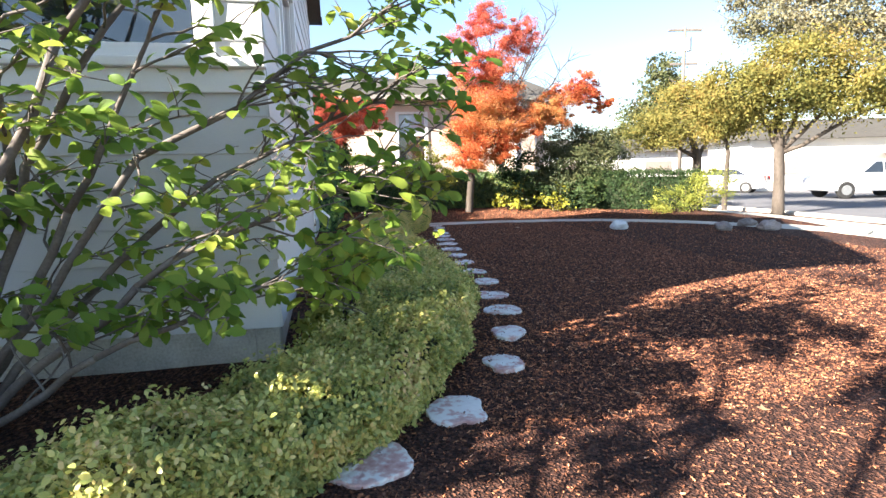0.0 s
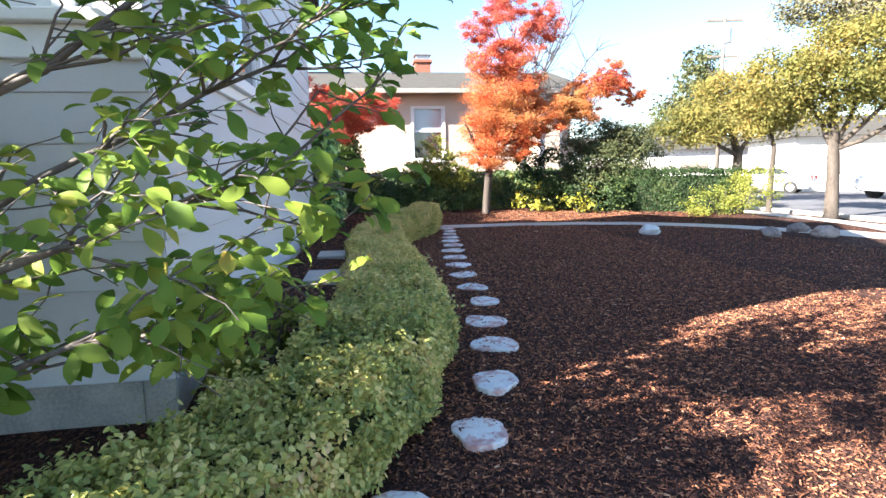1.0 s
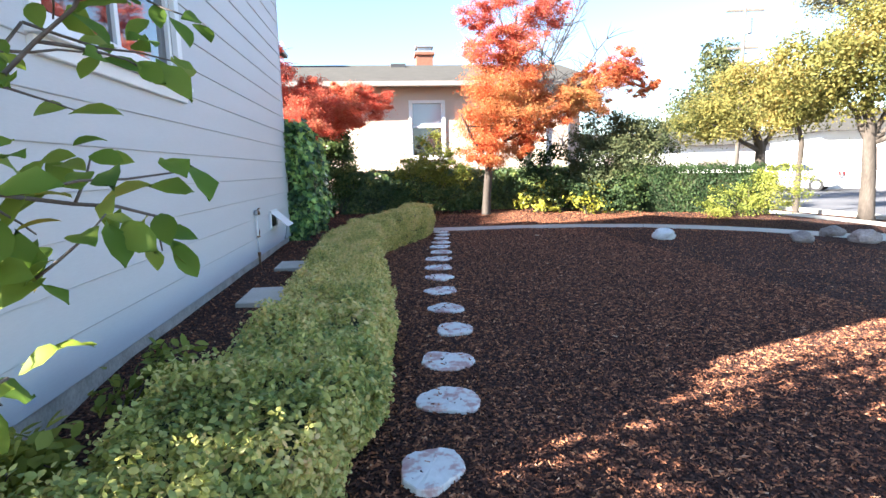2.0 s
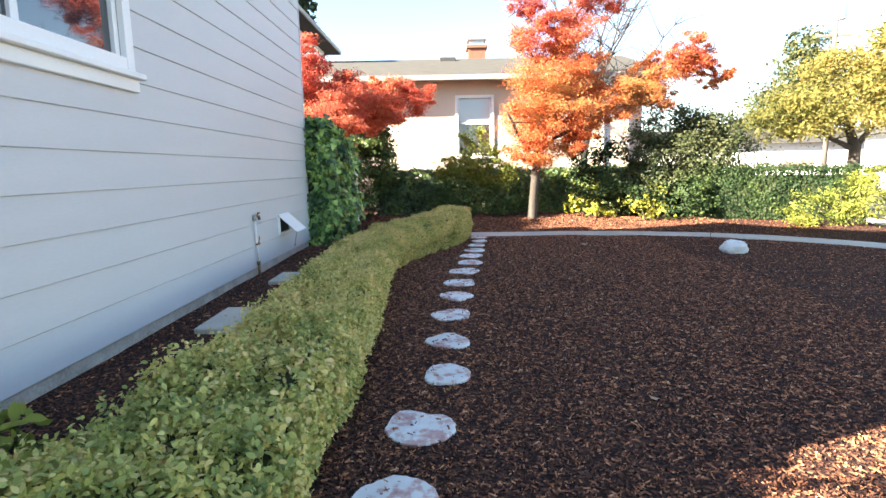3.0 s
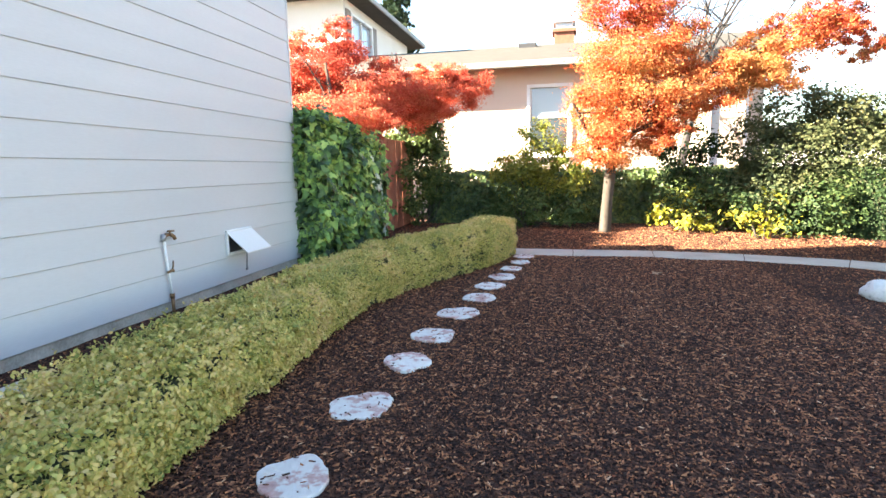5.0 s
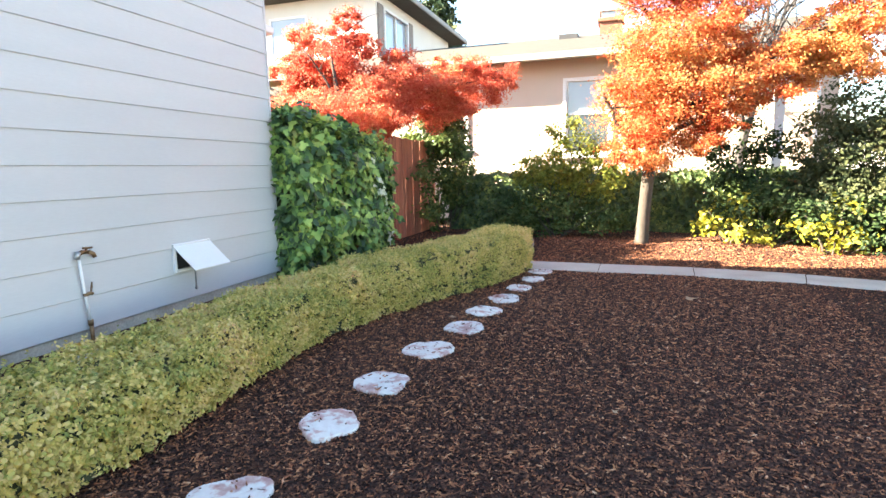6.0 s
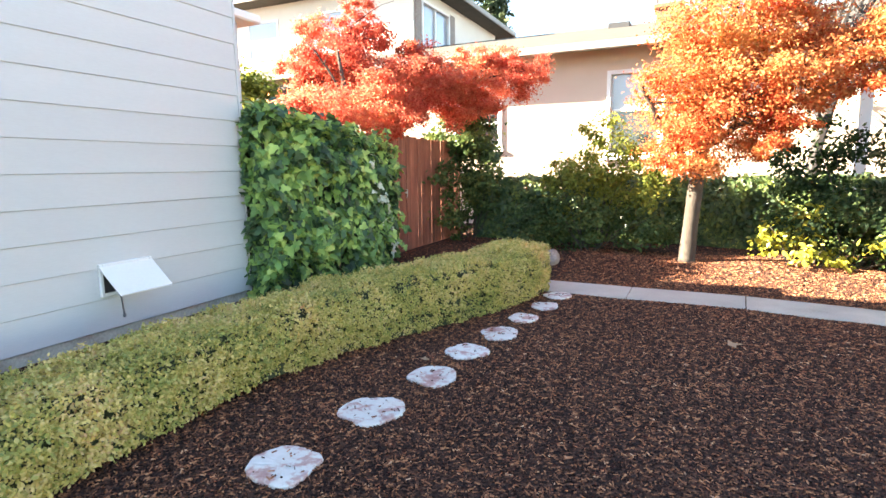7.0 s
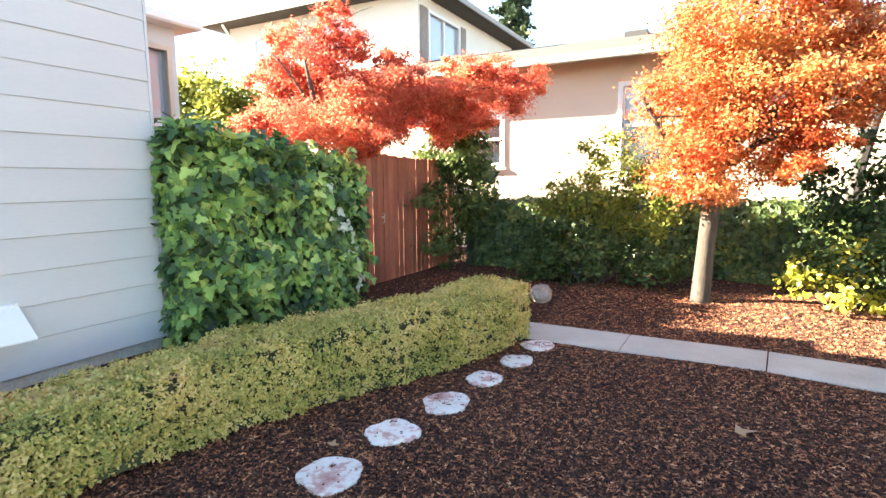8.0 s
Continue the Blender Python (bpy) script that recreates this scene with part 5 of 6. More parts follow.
def two_storey():
    e = empty("two_storey_house", (-9, 26, 0), "tall cream stucco house with shuttered upstairs window", "house")
    x1, y0, H = -5.1, 22.0, 7.55
    b = Build()
    wy0, wy1, wz0, wz1 = 22.65, 24.75, 5.45, 7.05
    b.wall("x", x1 - 0.2, x1, (y0 + 0.2, 30), (0, H), [(wy0, wy1, wz0, wz1)])
    part("wall", b.mesh("wall", M_WHITEWALL), e)
    for lo, hi in (((-13.2, y0, 0), (x1, y0 + 0.2, H)), ((-13.2, 29.8, 0), (x1 - 0.2, 30, H)), ((-13.2, y0 + 0.2, 0), (-13.0, 29.8, H))):
        part("wall", Build().box(lo, hi).mesh("wall", M_WHITEWALL), e)
    b = Build()
    o = 0.7
    z = H - 0.08
    vs = [(-13.2 - o, y0 - o, z), (x1 + o, y0 - o, z), (x1 + o, 30 + o, z), (-13.2 - o, 30 + o, z)]
    vs += [(a, c, z + 0.2) for a, c, _ in vs] + [(-10.5, 26, z + 1.3), (-7.8, 26, z + 1.3)]
    b.add(vs, [(0, 1, 5, 4), (1, 2, 6, 5), (2, 3, 7, 6), (3, 0, 4, 7), (4, 5, 9, 8), (5, 6, 9), (6, 7, 8, 9), (7, 4, 8), (3, 2, 1, 0)])
    part("roof", b.mesh("roof", M_ROOF), e)
    for lo, hi in (((-13.2 - o, y0 - o - 0.06, z + 0.01), (x1 + o, y0 - o - 0.004, z + 0.19)), ((x1 + o + 0.004, y0 - o, z + 0.01), (x1 + o + 0.06, 30 + o, z + 0.19))):
        part("fascia", Build().box(lo, hi, 0.01).mesh("fascia", M_GUTTER), e)
    part("downpipe", Build().tube([(-12.9, y0 - 0.6, z - 0.02), (-12.95, y0 - 0.09, z - 0.55), (-12.95, y0 - 0.09, 0.1)], [0.05, 0.05, 0.05], 8).mesh("downpipe", M_TRIM), e)
    w = Build()
    frame_box(w, "x", x1, wy0 - 0.08, wy1 + 0.08, wz0 - 0.08, wz1 + 0.08, 0.09, -0.02, 0.06)
    win = part("window", w.mesh("window", M_TRIM), e)
    b = Build()
    b.box((x1 - 0.05, (wy0 + wy1) / 2 - 0.04, wz0), (x1 + 0.01, (wy0 + wy1) / 2 + 0.04, wz1))
    part("mullion", b.mesh("mullion", M_TRIM), win)
    part("pane", pane(Build(), "x", x1 - 0.06, wy0, (wy0 + wy1) / 2, wz0, wz1).mesh("pane", M_GLASSB), win)
    part("pane", pane(Build(), "x", x1 - 0.06, (wy0 + wy1) / 2, wy1, wz0, wz1).mesh("pane", M_GLASSB), win)
    for a in (wy0 - 0.56, wy1 + 0.12):
        b = Build()
        b.box((x1 + 0.005, a, wz0 - 0.1), (x1 + 0.05, a + 0.44, wz1 + 0.1), 0.01)
        sh = part("shutter", b.mesh("shutter", M_SHUTTER), e, "taupe louvred shutter")
        for k in range(14):
            b = Build().box((x1 + 0.05, a + 0.05, wz0 + k * 0.125), (x1 + 0.062, a + 0.39, wz0 + k * 0.125 + 0.07))
            part("slat", b.mesh("slat", M_SHUTTER), sh)
    for a, c in ((-11.9, -10.6), (-9.2, -7.8)):
        w = Build()
        frame_box(w, "y", y0, a - 0.08, c + 0.08, 5.62, 6.98, 0.08, -0.05, -0.002)
        win = part("window", w.mesh("window", M_TRIM), e)
        part("pane", pane(Build(), "y", y0 - 0.02, a, c, 5.7, 6.9).mesh("pane", M_GLASSB), win)


neighbour()
two_storey()


# ---- street side ----
def street_tree(base, lean, r, crown, n, label, size=0.13):
    x, y, z = base
    h = crown[0][2] - crown[0][5] * 0.3
    pts = [(x, y, z - 0.1), (x, y, z + 0.1), (x + lean * 0.3, y, z + 1.1), (x + lean, y, z + 2.0), (crown[0][0], crown[0][1], h)]
    limbs = [((x + lean, y, z + 1.9), (b[0], b[1], b[2]), r * 0.5, r * 0.15) for b in crown]
    crooked_tree("street_tree", base, label, pts, [r * 1.5, r * 1.15, r, r * 0.9, r * 0.4], limbs, crown, int(n * 2.4), size * 0.68, M_STREET, KITE, group="street trees", clumps=45, spread=0.2, hollow=0.3)


street_tree((12.9, 12.9, -0.05), -0.1, 0.16, [(12.6, 12.8, 3.6, 1.5, 1.5, 1.0), (14.3, 12.0, 3.7, 1.6, 1.5, 1.0), (11.4, 13.2, 3.9, 1.2, 1.2, 0.8), (13.2, 12.6, 4.7, 1.6, 1.4, 0.7), (15.6, 11.2, 3.6, 1.3, 1.2, 0.9)], 17000, "street tree turning yellow above the pavement")
street_tree((12.45, 14.8, -0.05), 0.05, 0.08, [(12.3, 14.8, 3.0, 0.9, 0.9, 0.8), (11.8, 15.0, 3.6, 0.8, 0.8, 0.6)], 3500, "slim young street tree with thin yellow leaf")
street_tree((14.9, 19.8, -0.05), 0.0, 0.2, [(14.4, 19.8, 3.5, 2.1, 2.0, 1.1), (12.8, 20.0, 3.0, 1.5, 1.5, 0.9), (15.8, 19.4, 3.8, 1.8, 1.6, 1.0), (14.2, 19.6, 4.6, 1.4, 1.4, 0.6)], 11000, "broad street tree with olive and yellow leaf", 0.15)
crooked_tree("tall_tree", (26.0, 16.0, -0.1), "tall loose tree with pale olive foliage over the street", [(26, 16, -0.2), (25.6, 16.2, 3), (24.0, 17, 5.5), (21.0, 18.0, 8.0)], [0.4, 0.32, 0.24, 0.1],
             [((25.2, 16.4, 4.0), (18.0, 18.8, 6.6), 0.14, 0.04), ((23.5, 17.2, 6.0), (19.0, 18.6, 8.6), 0.12, 0.03), ((24.5, 16.8, 5), (23, 16.6, 8.4), 0.12, 0.03)],
             [(17.4, 19.0, 7.4, 1.6, 1.5, 0.8), (19.4, 18.6, 7.6, 2.0, 1.6, 1.1), (21.6, 17.8, 7.0, 2.0, 1.6, 1.1), (18.4, 18.8, 8.9, 1.8, 1.4, 0.9), (16.4, 19.2, 8.6, 1.1, 0.9, 0.6), (20.8, 18.0, 9.2, 2.2, 1.6, 1.0), (23.2, 16.8, 8.0, 1.8, 1.6, 1.3)], 34000, 0.12, M_OLIVE, KITE, clumps=45, spread=0.2, hollow=0.3)


def conifer(base, h, r, label, n, size):
    e = empty("conifer", base, label, "tree")
    b = Build().tube([(base[0], base[1], base[2] - 0.1), (base[0], base[1], base[2] + h)], [0.02 * h + 0.05, 0.03], 8)
    pts, nor = [], []
    k = 60
    for i in range(k):
        s = 0.12 + 0.88 * i / k
        w = 2.4 * i
        L = r * (1 - s) ** 0.8 * (0.7 + 0.5 * random.random()) + 0.15
        a = Vector((base[0], base[1], base[2] + h * s))
        tip = a + Vector((math.cos(w) * L, math.sin(w) * L, -0.1 * L))
        b.tube([a, tip], [0.04, 0.01], 4)
        m = n // k
        t = rng.random(m) ** 0.7
        p = np.array(a)[None] * (1 - t[:, None]) + np.array(tip)[None] * t[:, None] + rng.normal(size=(m, 3)) * np.array([0.16, 0.16, 0.12]) * (0.5 + L / r)
        pts.append(p)
        nor.append(rng.normal(size=(m, 3)) * 0.6 + np.array([0, 0, 0.7]))
    part("trunk", b.mesh("trunk", M_BARK), e)
    part("crown", scatter("crown", np.concatenate(pts), np.concatenate(nor), np.full(n // k * k, size) * (0.6 + 0.8 * rng.random(n // k * k)), KITE, M_PINE), e, kind="stuff")


crooked_tree("distant_tree", (36.6, 57, -0.2), "tall olive-green tree far beyond the street", [(36.6, 57, -0.3), (36.6, 57, 6), (36.6, 57, 12)], [0.5, 0.4, 0.1], [((36.6, 57, 5), (33, 57, 9), 0.2, 0.05), ((36.6, 57, 6), (40, 57, 9), 0.2, 0.05)],
             [(36.6, 57, 9, 3.6, 3, 3.6), (34, 57, 6.5, 3, 3, 2.6), (39.5, 57, 7, 3, 3, 2.8), (36.8, 57, 12.5, 2.0, 2, 2.2), (31.5, 57, 5, 2.4, 2, 2)], 14000, 0.36, M_MIX, KITE, clumps=12, spread=0.2, hollow=0.2)
conifer((-8.8, 40, 0), 15.5, 3.2, "tall dark conifer behind the houses", 9000, 0.35)
crooked_tree("garden_tree", (-8.6, 17.0, 0), "green and yellow garden tree behind the house", [(-8.6, 17, -0.1), (-8.6, 17, 2), (-8.5, 17, 3.5)], [0.14, 0.1, 0.04], [((-8.6, 17, 1.8), (-7.4, 17, 3.6), 0.05, 0.02)],
             [(-8.3, 16.5, 3.3, 1.2, 1.0, 1.3), (-7.2, 16.7, 3.0, 1.1, 0.9, 1.2), (-9.3, 16.5, 3.2, 1.2, 0.9, 1.3), (-6.6, 16.5, 2.4, 0.9, 0.7, 0.9)], 22000, 0.13, M_LIME, KITE, clumps=50)
bt = empty("bare_tree", (5.6, 18.3, 0), "bare dark-branched tree behind the maple", "tree")
b = Build()
b.tube([(5.2, 18.2, 0), (5.4, 18.2, 2), (5.7, 18.1, 3.6)], [0.12, 0.1, 0.07], 8)
g = random.Random(9)
for k in range(15):
    a = Vector((5.45, 18.2, 2.2 + 0.1 * k))
    tip = a + Vector((g.uniform(-1.6, 2.8), g.uniform(-0.8, 0.6), g.uniform(1.4, 3.8)))
    pts = limb(b, a, tip, 0.045, 0.012, n=5)
    for q in pts[2:]:
        for _ in range(3):
            limb(b, q, q + Vector((g.uniform(-0.8, 0.8), g.uniform(-0.4, 0.4), g.uniform(0.1, 0.9))), 0.014, 0.005, n=4, steps=4)
part("trunk", b.mesh("trunk", M_DARKBARK), bt)


def utility_pole():
    e = empty("utility_pole", (26.8, 38.6, 0), "wooden utility pole with two crossarms", "utility pole")
    x, y = 26.8, 38.6
    part("pole", Build().tube([(x, y, -0.2), (x, y, 12.5)], [0.17, 0.12], 10).mesh("pole", M_WOODPOLE, True), e)
    m = Matrix.Translation((x, y, 0)) @ Matrix.Rotation(radians(-10), 4, "Z")
    for z, h in ((12.2, 1.35), (9.6, 1.1)):
        part("crossarm", Build().box((-h, -0.07, z), (h, 0.07, z + 0.16), 0.01, m).mesh("crossarm", M_WOODPOLE), e)
    part("transformer", Build().tube([(x + 0.1, y - 0.35, 10.6), (x + 0.1, y - 0.35, 11.6)], [0.26, 0.26], 12).mesh("transformer", M_METAL), e)


utility_pole()


def car(name, label, at, turn, paint, prof, width, wheels, wr, cabin):
    """Side outline pushed across the width, with glass, wheels and lamps. Front towards +x before the turn."""
    m = Matrix.Translation(at) @ Matrix.Rotation(radians(turn), 4, "Z")
    e = empty(name, at, label, "car", "cars across the street")
    e.rotation_euler = (0, 0, radians(turn))
    w = width / 2

    def piece(nm, me, parent=None):
        ob = new(nm, me)
        ob.parent = parent or e
        return ob

    bm = bmesh.new()
    vs = [bm.verts.new((x, -w, z)) for x, z in prof]
    f = bm.faces.new(vs)
    ext = bmesh.ops.extrude_face_region(bm, geom=[f])
    bmesh.ops.translate(bm, verts=[q for q in ext["geom"] if isinstance(q, bmesh.types.BMVert)], vec=(0, width, 0))
    top = max(z for _, z in prof)
    for q in bm.verts:
        if q.co.z > 0.95:
            q.co.y *= 1 - 0.20 * (q.co.z - 0.95) / (top - 0.95)
    bmesh.ops.recalc_face_normals(bm, faces=bm.faces[:])
    bmesh.ops.bevel(bm, geom=bm.edges[:], offset=0.05, segments=2, affect="EDGES", clamp_overlap=True)
    me = bpy.data.meshes.new("body")
    bm.to_mesh(me)
    bm.free()
    me.materials.append(paint)
    body = piece("body", me)
    for sy in (-1, 1):
        for quad in cabin:
            b = Build()
            vs = []
            for d in (0.0, 0.02):
                for x, z in quad:
                    k = 1 - 0.20 * max(0, z - 0.95) / (top - 0.95)
                    vs.append((x, sy * (w * k + d - 0.005), z))
            n = len(quad)
            b.add(vs, [tuple(range(n)), tuple(range(n, 2 * n))] + [(i, (i + 1) % n, n + (i + 1) % n, n + i) for i in range(n)])
            piece("side_window", b.mesh("side_window", M_GLASS), body)
        for x in wheels:
            b = Build()
            b.tube([(x, sy * (w - 0.2), wr), (x, sy * (w - 0.17), wr), (x, sy * (w + 0.005), wr), (x, sy * (w + 0.02), wr)], [wr * 0.9, wr, wr, wr * 0.9], 24)
            wl = piece("wheel", b.mesh("wheel", M_TYRE, False))
            b = Build()
            b.tube([(x, sy * (w + 0.0), wr), (x, sy * (w + 0.03), wr)], [wr * 0.62, wr * 0.58], 16)
            piece("rim", b.mesh("rim", M_METAL), wl)
    xr = min(x for x, _ in prof)
    for sy in (-1, 1):
        b = Build()
        b.box((xr - 0.02, sy * (w - 0.18) - 0.12, 0.72), (xr + 0.12, sy * (w - 0.18) + 0.12, 0.95), 0.01)
        piece("tail_lamp", b.mesh("tail_lamp", M_REDLAMP), body)
    b = Build()
    b.box((xr + 0.12, -w * 0.7, 0.98), (xr + 0.16, w * 0.7, 1.0))
    b.box((xr - 0.03, -w * 0.25, 0.62), (xr + 0.03, w * 0.25, 0.74))
    piece("number_plate", b.mesh("number_plate", M_TRIM), body)
    return e


SEDAN = [(-2.3, 0.35), (-2.35, 0.6), (-2.25, 0.98), (-1.6, 1.02), (-0.95, 1.40), (0.3, 1.43), (1.1, 1.0), (2.1, 0.82), (2.3, 0.6), (2.25, 0.3), (-2.1, 0.25)]
SUV = [(-2.3, 0.4), (-2.35, 0.8), (-2.25, 1.1), (-2.0, 1.68), (0.2, 1.74), (0.95, 1.18), (2.1, 1.05), (2.3, 0.85), (2.3, 0.42), (2.1, 0.33), (-2.1, 0.33)]
car("silver_car", "silver saloon car parked across the street", (21.6, 26.7, -0.065), 130, M_CARSILVER, SEDAN, 1.8, (-1.4, 1.4), 0.32, [[(-1.4, 1.03), (-0.85, 1.35), (-0.3, 1.38), (-0.3, 1.03)], [(-0.22, 1.03), (-0.22, 1.38), (0.25, 1.38), (0.9, 1.03)]])
car("white_car", "white off-road car with dark windows parked across the street", (22.9, 18.9, -0.065), 168, M_CARWHITE, SUV, 1.85, (-1.4, 1.45), 0.38, [[(-2.0, 1.15), (-1.85, 1.6), (-1.0, 1.62), (-1.0, 1.15)], [(-0.92, 1.15), (-0.92, 1.62), (-0.2, 1.63), (-0.2, 1.15)], [(-0.12, 1.15), (-0.12, 1.63), (0.15, 1.63), (0.75, 1.15)]])


def far_house(at, size, turn, label, garage):
    m = Matrix.Translation(at) @ Matrix.Rotation(radians(turn), 4, "Z")
    e = empty("far_house", at, label, "house", "houses across the street")
    L, D, H = size
    b = Build()
    b.box((-L / 2, 0, -0.3), (L / 2, D, H), 0, m)
    part("wall", b.mesh("wall", M_WHITEWALL), e)
    b = Build()
    vs = [m @ Vector(q) for q in ((-L / 2 - 0.5, -0.6, H), (L / 2 + 0.5, -0.6, H), (L / 2 + 0.5, D + 0.6, H), (-L / 2 - 0.5, D + 0.6, H), (-L / 2 + 1, D / 2, H + 1.4), (L / 2 - 1, D / 2, H + 1.4))]
    b.add(vs, [(0, 1, 5, 4), (1, 2, 5), (2, 3, 4, 5), (3, 0, 4), (3, 2, 1, 0)])
    part("roof", b.mesh("roof", M_ROOF), e)
    for a, c, z0, z1 in garage:
        b = Build()
        b.box((a, -0.05, z0), (c, -0.01, z1), 0, m)
        part("window" if z0 > 0.5 else "door", b.mesh("opening", M_SHUTTER), e)


far_house((30.5, 25.0, 0), (14, 8, 3.0), -20, "white house across the street", [(-0.2, 2.2, 0, 2.1), (3.5, 5.5, 0.9, 2.1), (-5, -3.5, 0.9, 2.1)])
far_house((26, 46, 0), (22, 8, 3.0), -10, "pale house far down the street", [(-6, -4, 0.9, 2.1), (2, 4.5, 0.9, 2.1)])


# ---- magnolia by the front corner ----
def magnolia():
    base = Vector((-3.1, 1.5, 0.0))
    e = empty("magnolia_tree", base, "multi-stemmed magnolia with large green-yellow leaves before the house", "tree")
    b = Build()
    g = random.Random(21)
    tips = []
    stems = [((-2.75, 1.5, -0.05), (-2.35, 1.45, 1.3), (-1.75, 1.35, 2.4), 0.05), ((-2.8, 1.6, -0.05), (-2.7, 1.6, 1.4), (-2.4, 1.3, 3.2), 0.06), ((-2.7, 1.4, -0.05), (-1.9, 1.1, 0.9), (-0.6, 1.4, 1.45), 0.045),
             ((-2.85, 1.45, -0.05), (-3.0, 1.1, 1.4), (-2.9, 1.0, 3.0), 0.055), ((-2.7, 1.5, -0.05), (-1.95, 1.55, 1.15), (-0.55, 1.65, 1.95), 0.045), ((-2.75, 1.4, -0.05), (-2.1, 1.0, 0.55), (-0.85, 1.25, 0.9), 0.04),
             ((-2.8, 1.5, -0.05), (-2.4, 1.5, 1.8), (-1.5, 1.6, 3.3), 0.05), ((-2.75, 1.5, -0.05), (-1.9, 1.3, 1.6), (-0.5, 1.45, 2.45), 0.045), ((-2.7, 1.45, -0.05), (-2.2, 1.2, 2.2), (-1.3, 1.1, 4.0), 0.05), ((-2.85, 1.5, -0.05), (-2.9, 1.4, 2.3), (-2.6, 1.2, 4.4), 0.05)]
    for a, m, c, r in stems:
        r *= 0.68
        a = (a[0] - 0.35, a[1], a[2])
        p1 = limb(b, a, m, r, r * 0.7, bend=0.06, n=8)
        p2 = limb(b, m, c, r * 0.7, r * 0.3, bend=0.10, n=7)
        path = p1[3:] + p2[1:]
        for i, q in enumerate(path):
            for _ in range(3 if q.x > -1.45 else int(1.3 + g.random()) if q.x > -1.95 else int(0.95 + g.random())):
                d = Vector((g.uniform(0.0, 1.0), g.uniform(-0.7, 0.7), g.uniform(-0.35, 0.5)))
                if q.x < -2.2 and g.random() < 0.5:
                    d.x = -d.x
                tip = q + d * g.uniform(0.45, 0.95)
                tip.x = min(tip.x, 0.02 - 0.25 * g.random() ** 2 - 0.7 * max(0, 1.05 - tip.z))
                tip.y = max(tip.y, (0.45 if tip.x > -2.6 else -0.2) + 0.6 * max(0, tip.x + 1.3) + 0.35 * g.random())
                tip.z = max(tip.z, 0.62 + 0.45 * max(0, tip.x + 1.1) + 0.2 * (1.6 - tip.y))
                if tip.x > XW - 0.1 and tip.y > 2.9 or tip.x <= XW and tip.y > YF - 0.15:
                    tip.y = YF - 0.15 - 0.2 * g.random()
                pts = limb(b, q, tip, r * 0.28, 0.004, bend=0.12, n=6)
                tips.append(pts)
                for w in pts[2:]:
                    if g.random() < 0.75:
                        t2 = w + Vector((g.uniform(-0.15, 0.35), g.uniform(-0.3, 0.25), g.uniform(-0.12, 0.22)))
                        t2.y = min(t2.y, 2.6 if t2.x > XW + 0.1 else YF - 0.12)
                        tips.append(limb(b, w, t2, 0.0045, 0.0022, n=5, steps=4))
    part("trunk", b.mesh("trunk", M_TWIG, True), e)
    P, Nn = [], []
    for pts in tips:
        for q in pts[3::2] + pts[-1:]:
            for _ in range(1 + (g.random() < 0.85) + (q.x > -1.3 and g.random() < 0.3)):
                o = Vector((g.uniform(-0.04, 0.04), g.uniform(-0.04, 0.04), g.uniform(-0.02, 0.03)))
                P.append(q + o)
                Nn.append((g.uniform(-0.5, 0.6), g.uniform(-1.1, 0.2), g.uniform(0.3, 1.0)))
    P, Nn = np.array(P), np.array(Nn)
    low = 0.55 + 0.45 * np.maximum(0, P[:, 0] + 1.1) + 0.2 * (1.6 - P[:, 1])     # the crown lifts towards its outer side
    keep = ~((P[:, 0] < XW + 0.05) & (P[:, 1] > YF - 0.10)) & (P[:, 2] > low)
    keep &= ~((P[:, 0] > -1.5) & (P[:, 0] < -0.35) & (P[:, 2] > 1.25) & (rng.random(len(P)) < 0.42))
    P, Nn = P[keep], Nn[keep]
    order = np.argsort(P[:, 1] - 0.8 * P[:, 0])
    P, Nn = P[order], Nn[order]
    sz = 0.085 + 0.055 * rng.random(len(P))
    leaf_objects("magnolia_leaf", P[:300], Nn[:300], sz[:300], BLADE, M_MAG, e, (0.5, -0.2, -0.45))
    part("foliage", scatter("foliage", P[300:], Nn[300:], sz[300:], BLADE, M_MAG, (0.5, -0.2, -0.45)), e, kind="stuff")
    return len(P)


def blade():
    """An obovate leaf with a folded midrib and a bent-down tip."""
    xs = [0.0, 0.18, 0.4, 0.62, 0.82, 0.94, 1.0]
    ws = [0.0, 0.13, 0.225, 0.255, 0.185, 0.075, 0.0]
    v, f = [], []
    for x, w in zip(xs, ws):
        z = 0.06 * math.sin(2.6 * x) - 0.16 * x * x
        v += [(x, -w, z + 0.28 * w + 0.012 * math.sin(9 * x)), (x, 0, z), (x, w, z + 0.28 * w - 0.012 * math.sin(7 * x))]
    for i in range(len(xs) - 1):
        for j in (0, 1):
            a = i * 3 + j
            f += [(a, a + 3, a + 4), (a, a + 4, a + 1)]
    return np.array(v), np.array(f)


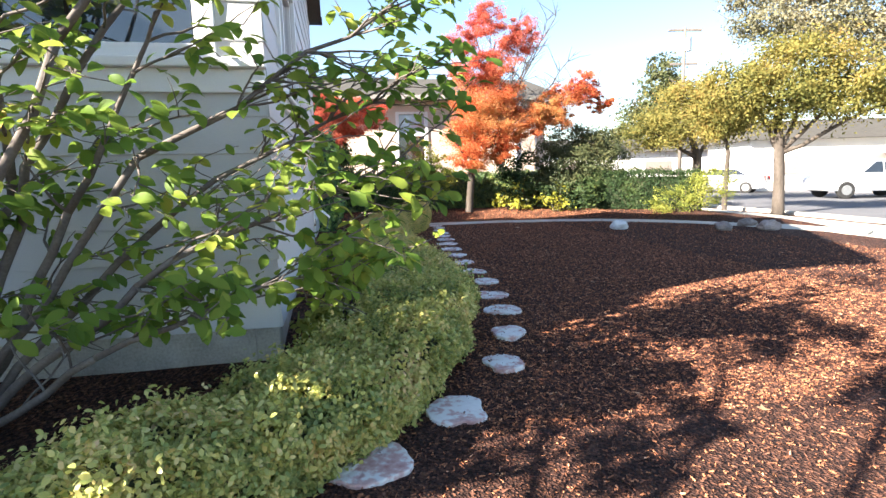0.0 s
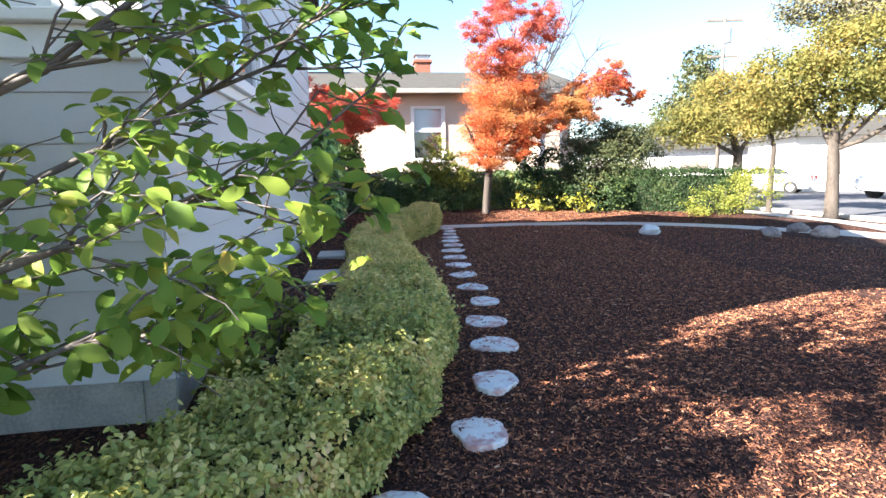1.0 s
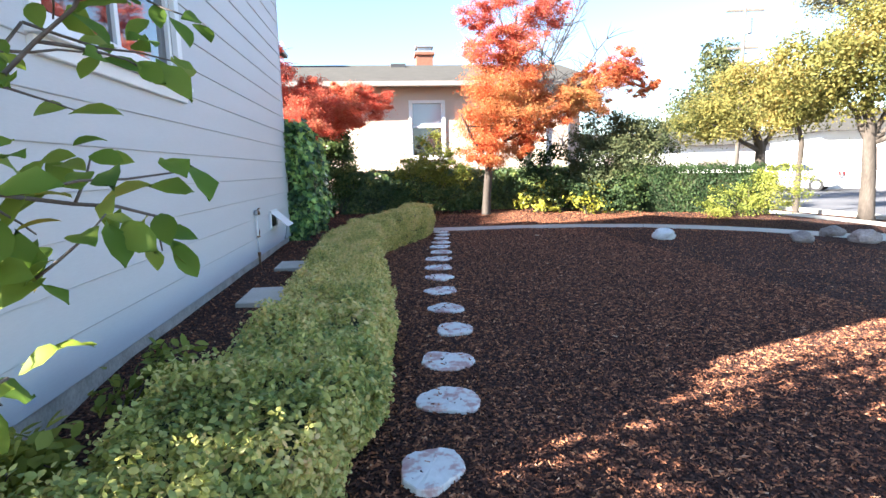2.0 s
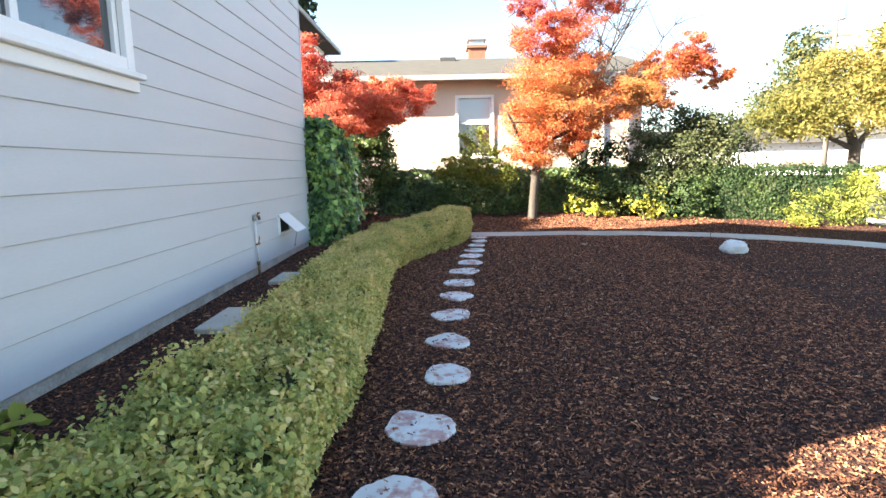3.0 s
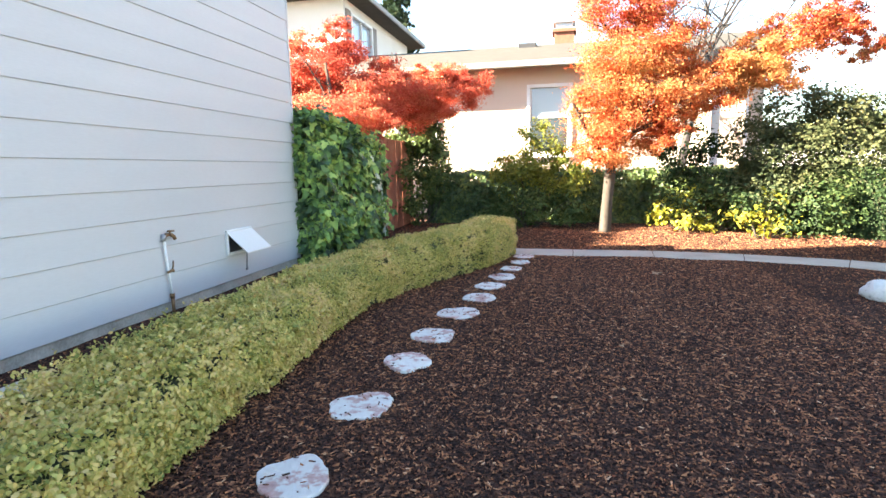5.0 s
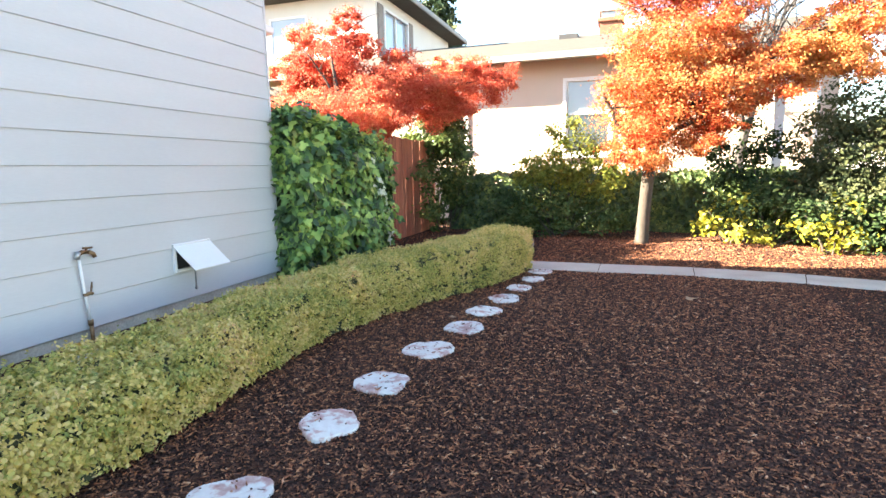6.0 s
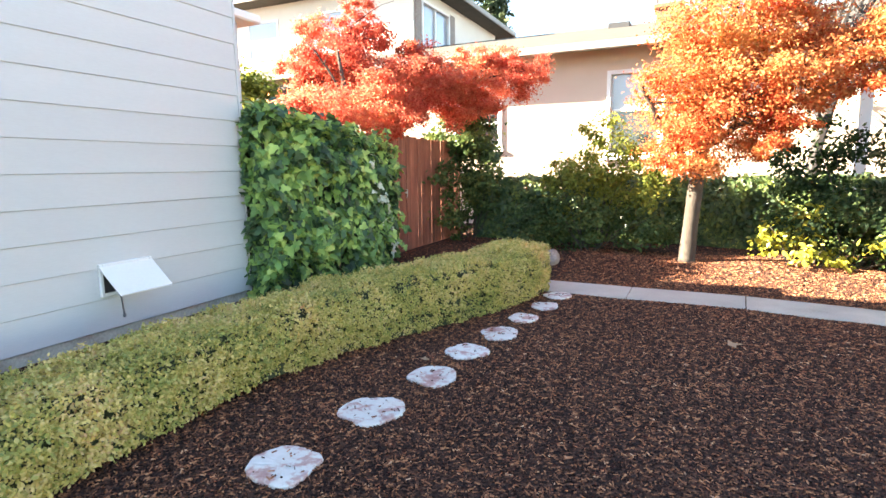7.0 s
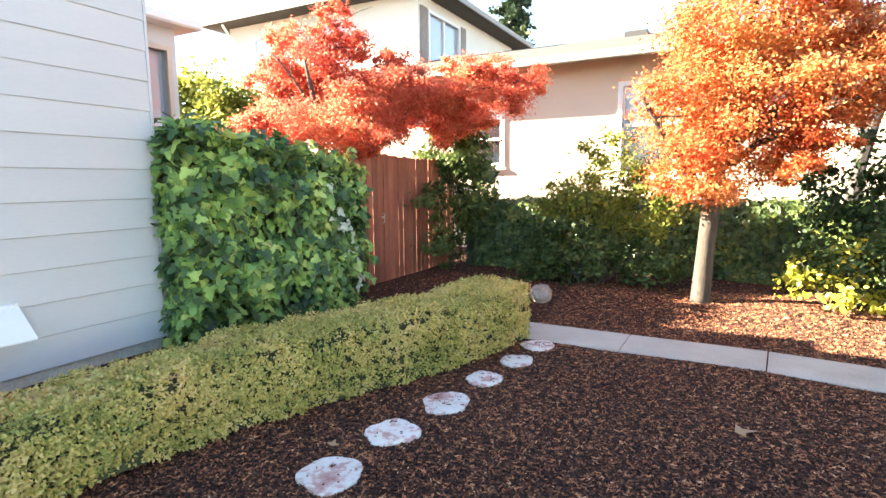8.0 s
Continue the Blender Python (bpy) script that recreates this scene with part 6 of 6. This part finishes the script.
BLADE = blade()
magnolia()
# Out-of-view tree, added so its crown clumps throw dapples on mulch and hedge.
crooked_tree("unseen_shade_tree", (-6.2, -3.6, -0.15), "unseen leafy tree added to dapple the mulch and shade the hedge", [(-6.2, -3.6, -0.3), (-6.2, -3.6, 1.6), (-6.0, -3.2, 3.2), (-5.4, -2.6, 4.6)], [0.16, 0.12, 0.08, 0.03],
             [((-6.0, -3.2, 3.2), (-5.0, -2.0, 4.9), 0.05, 0.02), ((-6.0, -3.2, 3.0), (-6.4, -4.0, 4.8), 0.05, 0.02), ((-6.0, -3.2, 2.9), (-5.1, -0.5, 4.3), 0.05, 0.02), ((-6.05, -3.3, 2.5), (-5.0, -0.2, 2.9), 0.05, 0.02)],
             [(-5.2, -2.1, 4.9, 0.7, 0.4, 0.5), (-5.0, -2.9, 4.2, 0.4, 0.35, 0.3), (-5.0, -0.1, 4.25, 0.5, 0.6, 0.35), (-5.1, -0.9, 4.6, 0.6, 0.6, 0.35), (-4.9, 0.1, 2.68, 0.45, 0.6, 0.27), (-4.9, -0.7, 2.55, 0.45, 0.5, 0.27), (-5.0, -1.2, 3.2, 0.5, 0.6, 0.36), (-4.9, -0.3, 2.72, 0.4, 0.6, 0.28), (-5.0, -0.7, 3.45, 0.45, 0.5, 0.3)], 5600, 0.11, M_MAG, OVAL, clumps=30, spread=0.22, hollow=0.3)


# ---- bark chips and fallen leaves on the ground ----
def chips():
    x = np.concatenate([rng.uniform(-1.6, 8.5, 90000), rng.uniform(0.0, 5.2, 130000)])
    y = np.concatenate([rng.uniform(-1.2, 13.2, 90000), rng.uniform(1.0, 12.9, 130000)])
    xb, yb = np.concatenate([rng.uniform(-1.2, 9.0, 24000), rng.uniform(1.5, 7.5, 40000)]), np.concatenate([rng.uniform(12.5, 16.5, 24000), rng.uniform(13.3, 15.6, 40000)])
    x, y = np.concatenate([x, xb]), np.concatenate([y, yb])
    keep = []
    S, SR = np.array(STONES), np.array(STONE_R) * 0.87
    for i, (a, c) in enumerate(zip(x, y)):
        d = beyond_path(a, c) if c > 8 else -9
        if -PATH_W - 0.02 < d < 0.02 or (a < XW + 0.02 and c > YF):
            continue
        r = np.sqrt((S[:, 0] - a) ** 2 + (S[:, 1] - c) ** 2) - SR
        on = r.min() < 0
        if on and rng.random() > 0.05:
            continue
        keep.append((a, c, ground_z(a, c) + (0.024 if on else 0)))
    k = np.array(keep)
    n = len(k)
    L, W, T = 0.011 + 0.035 * rng.random(n) ** 2.4, 0.004 + 0.009 * rng.random(n), 0.003 + 0.006 * rng.random(n)
    box = np.array([[-.5, -.5, 0], [.5, -.4, 0.2], [.45, .5, 0], [-.5, .4, 0], [-.5, 0, 1], [.5, .05, 1.2]])
    q = box[None] * np.stack([L, W, T], 1)[:, None, :]
    yaw, pit, rol = rng.random(n) * 6.283, rng.normal(size=n) * 0.28, rng.normal(size=n) * 0.35
    X, Y, Z = q[..., 0], q[..., 1], q[..., 2]
    Y, Z = Y * np.cos(rol)[:, None] - Z * np.sin(rol)[:, None], Y * np.sin(rol)[:, None] + Z * np.cos(rol)[:, None]
    X, Z = X * np.cos(pit)[:, None] - Z * np.sin(pit)[:, None], X * np.sin(pit)[:, None] + Z * np.cos(pit)[:, None]
    X, Y = X * np.cos(yaw)[:, None] - Y * np.sin(yaw)[:, None], X * np.sin(yaw)[:, None] + Y * np.cos(yaw)[:, None]
    v = np.stack([X + k[:, 0:1], Y + k[:, 1:2], Z + k[:, 2:3] + 0.006 * rng.random(n)[:, None]], -1).reshape(-1, 3)
    f = np.array([[0, 1, 5, 4], [5, 2, 3, 4]])
    me = fast_mesh("bark_chips", v, (f[None] + (np.arange(n) * 6)[:, None, None]).reshape(-1, 4), M_CHIP)
    tagged(new("bark_chips", me), "loose shredded bark chips over the yard", "mulch", kind="stuff")


chips()
leaf_mesh = fast_mesh("fallen_leaf", STAR[0] * 0.16 + np.array([0, 0, 0.012]), STAR[1], M_DRYLEAF)
for x, y, r, s in ((3.66, 11.31, 0.4, 1.0), (2.42, 4.4, 1.9, 0.5), (1.25, 9.85, 2.0, 0.6), (2.9, 8.0, 0.9, 0.35), (2.95, 6.9, 2.2, 0.35), (1.9, 0.9, 1.0, 0.6), (-0.95, 3.0, 1.0, 0.5)):
    ob = new("fallen_leaf", leaf_mesh)
    ob.location, ob.rotation_euler, ob.scale = (x, y, ground_z(x, y) + 0.006), (0.15, -0.1, r), (s, s, s)
    tagged(ob, "dry tan fallen leaf lying on the mulch", "leaf", "fallen leaves")
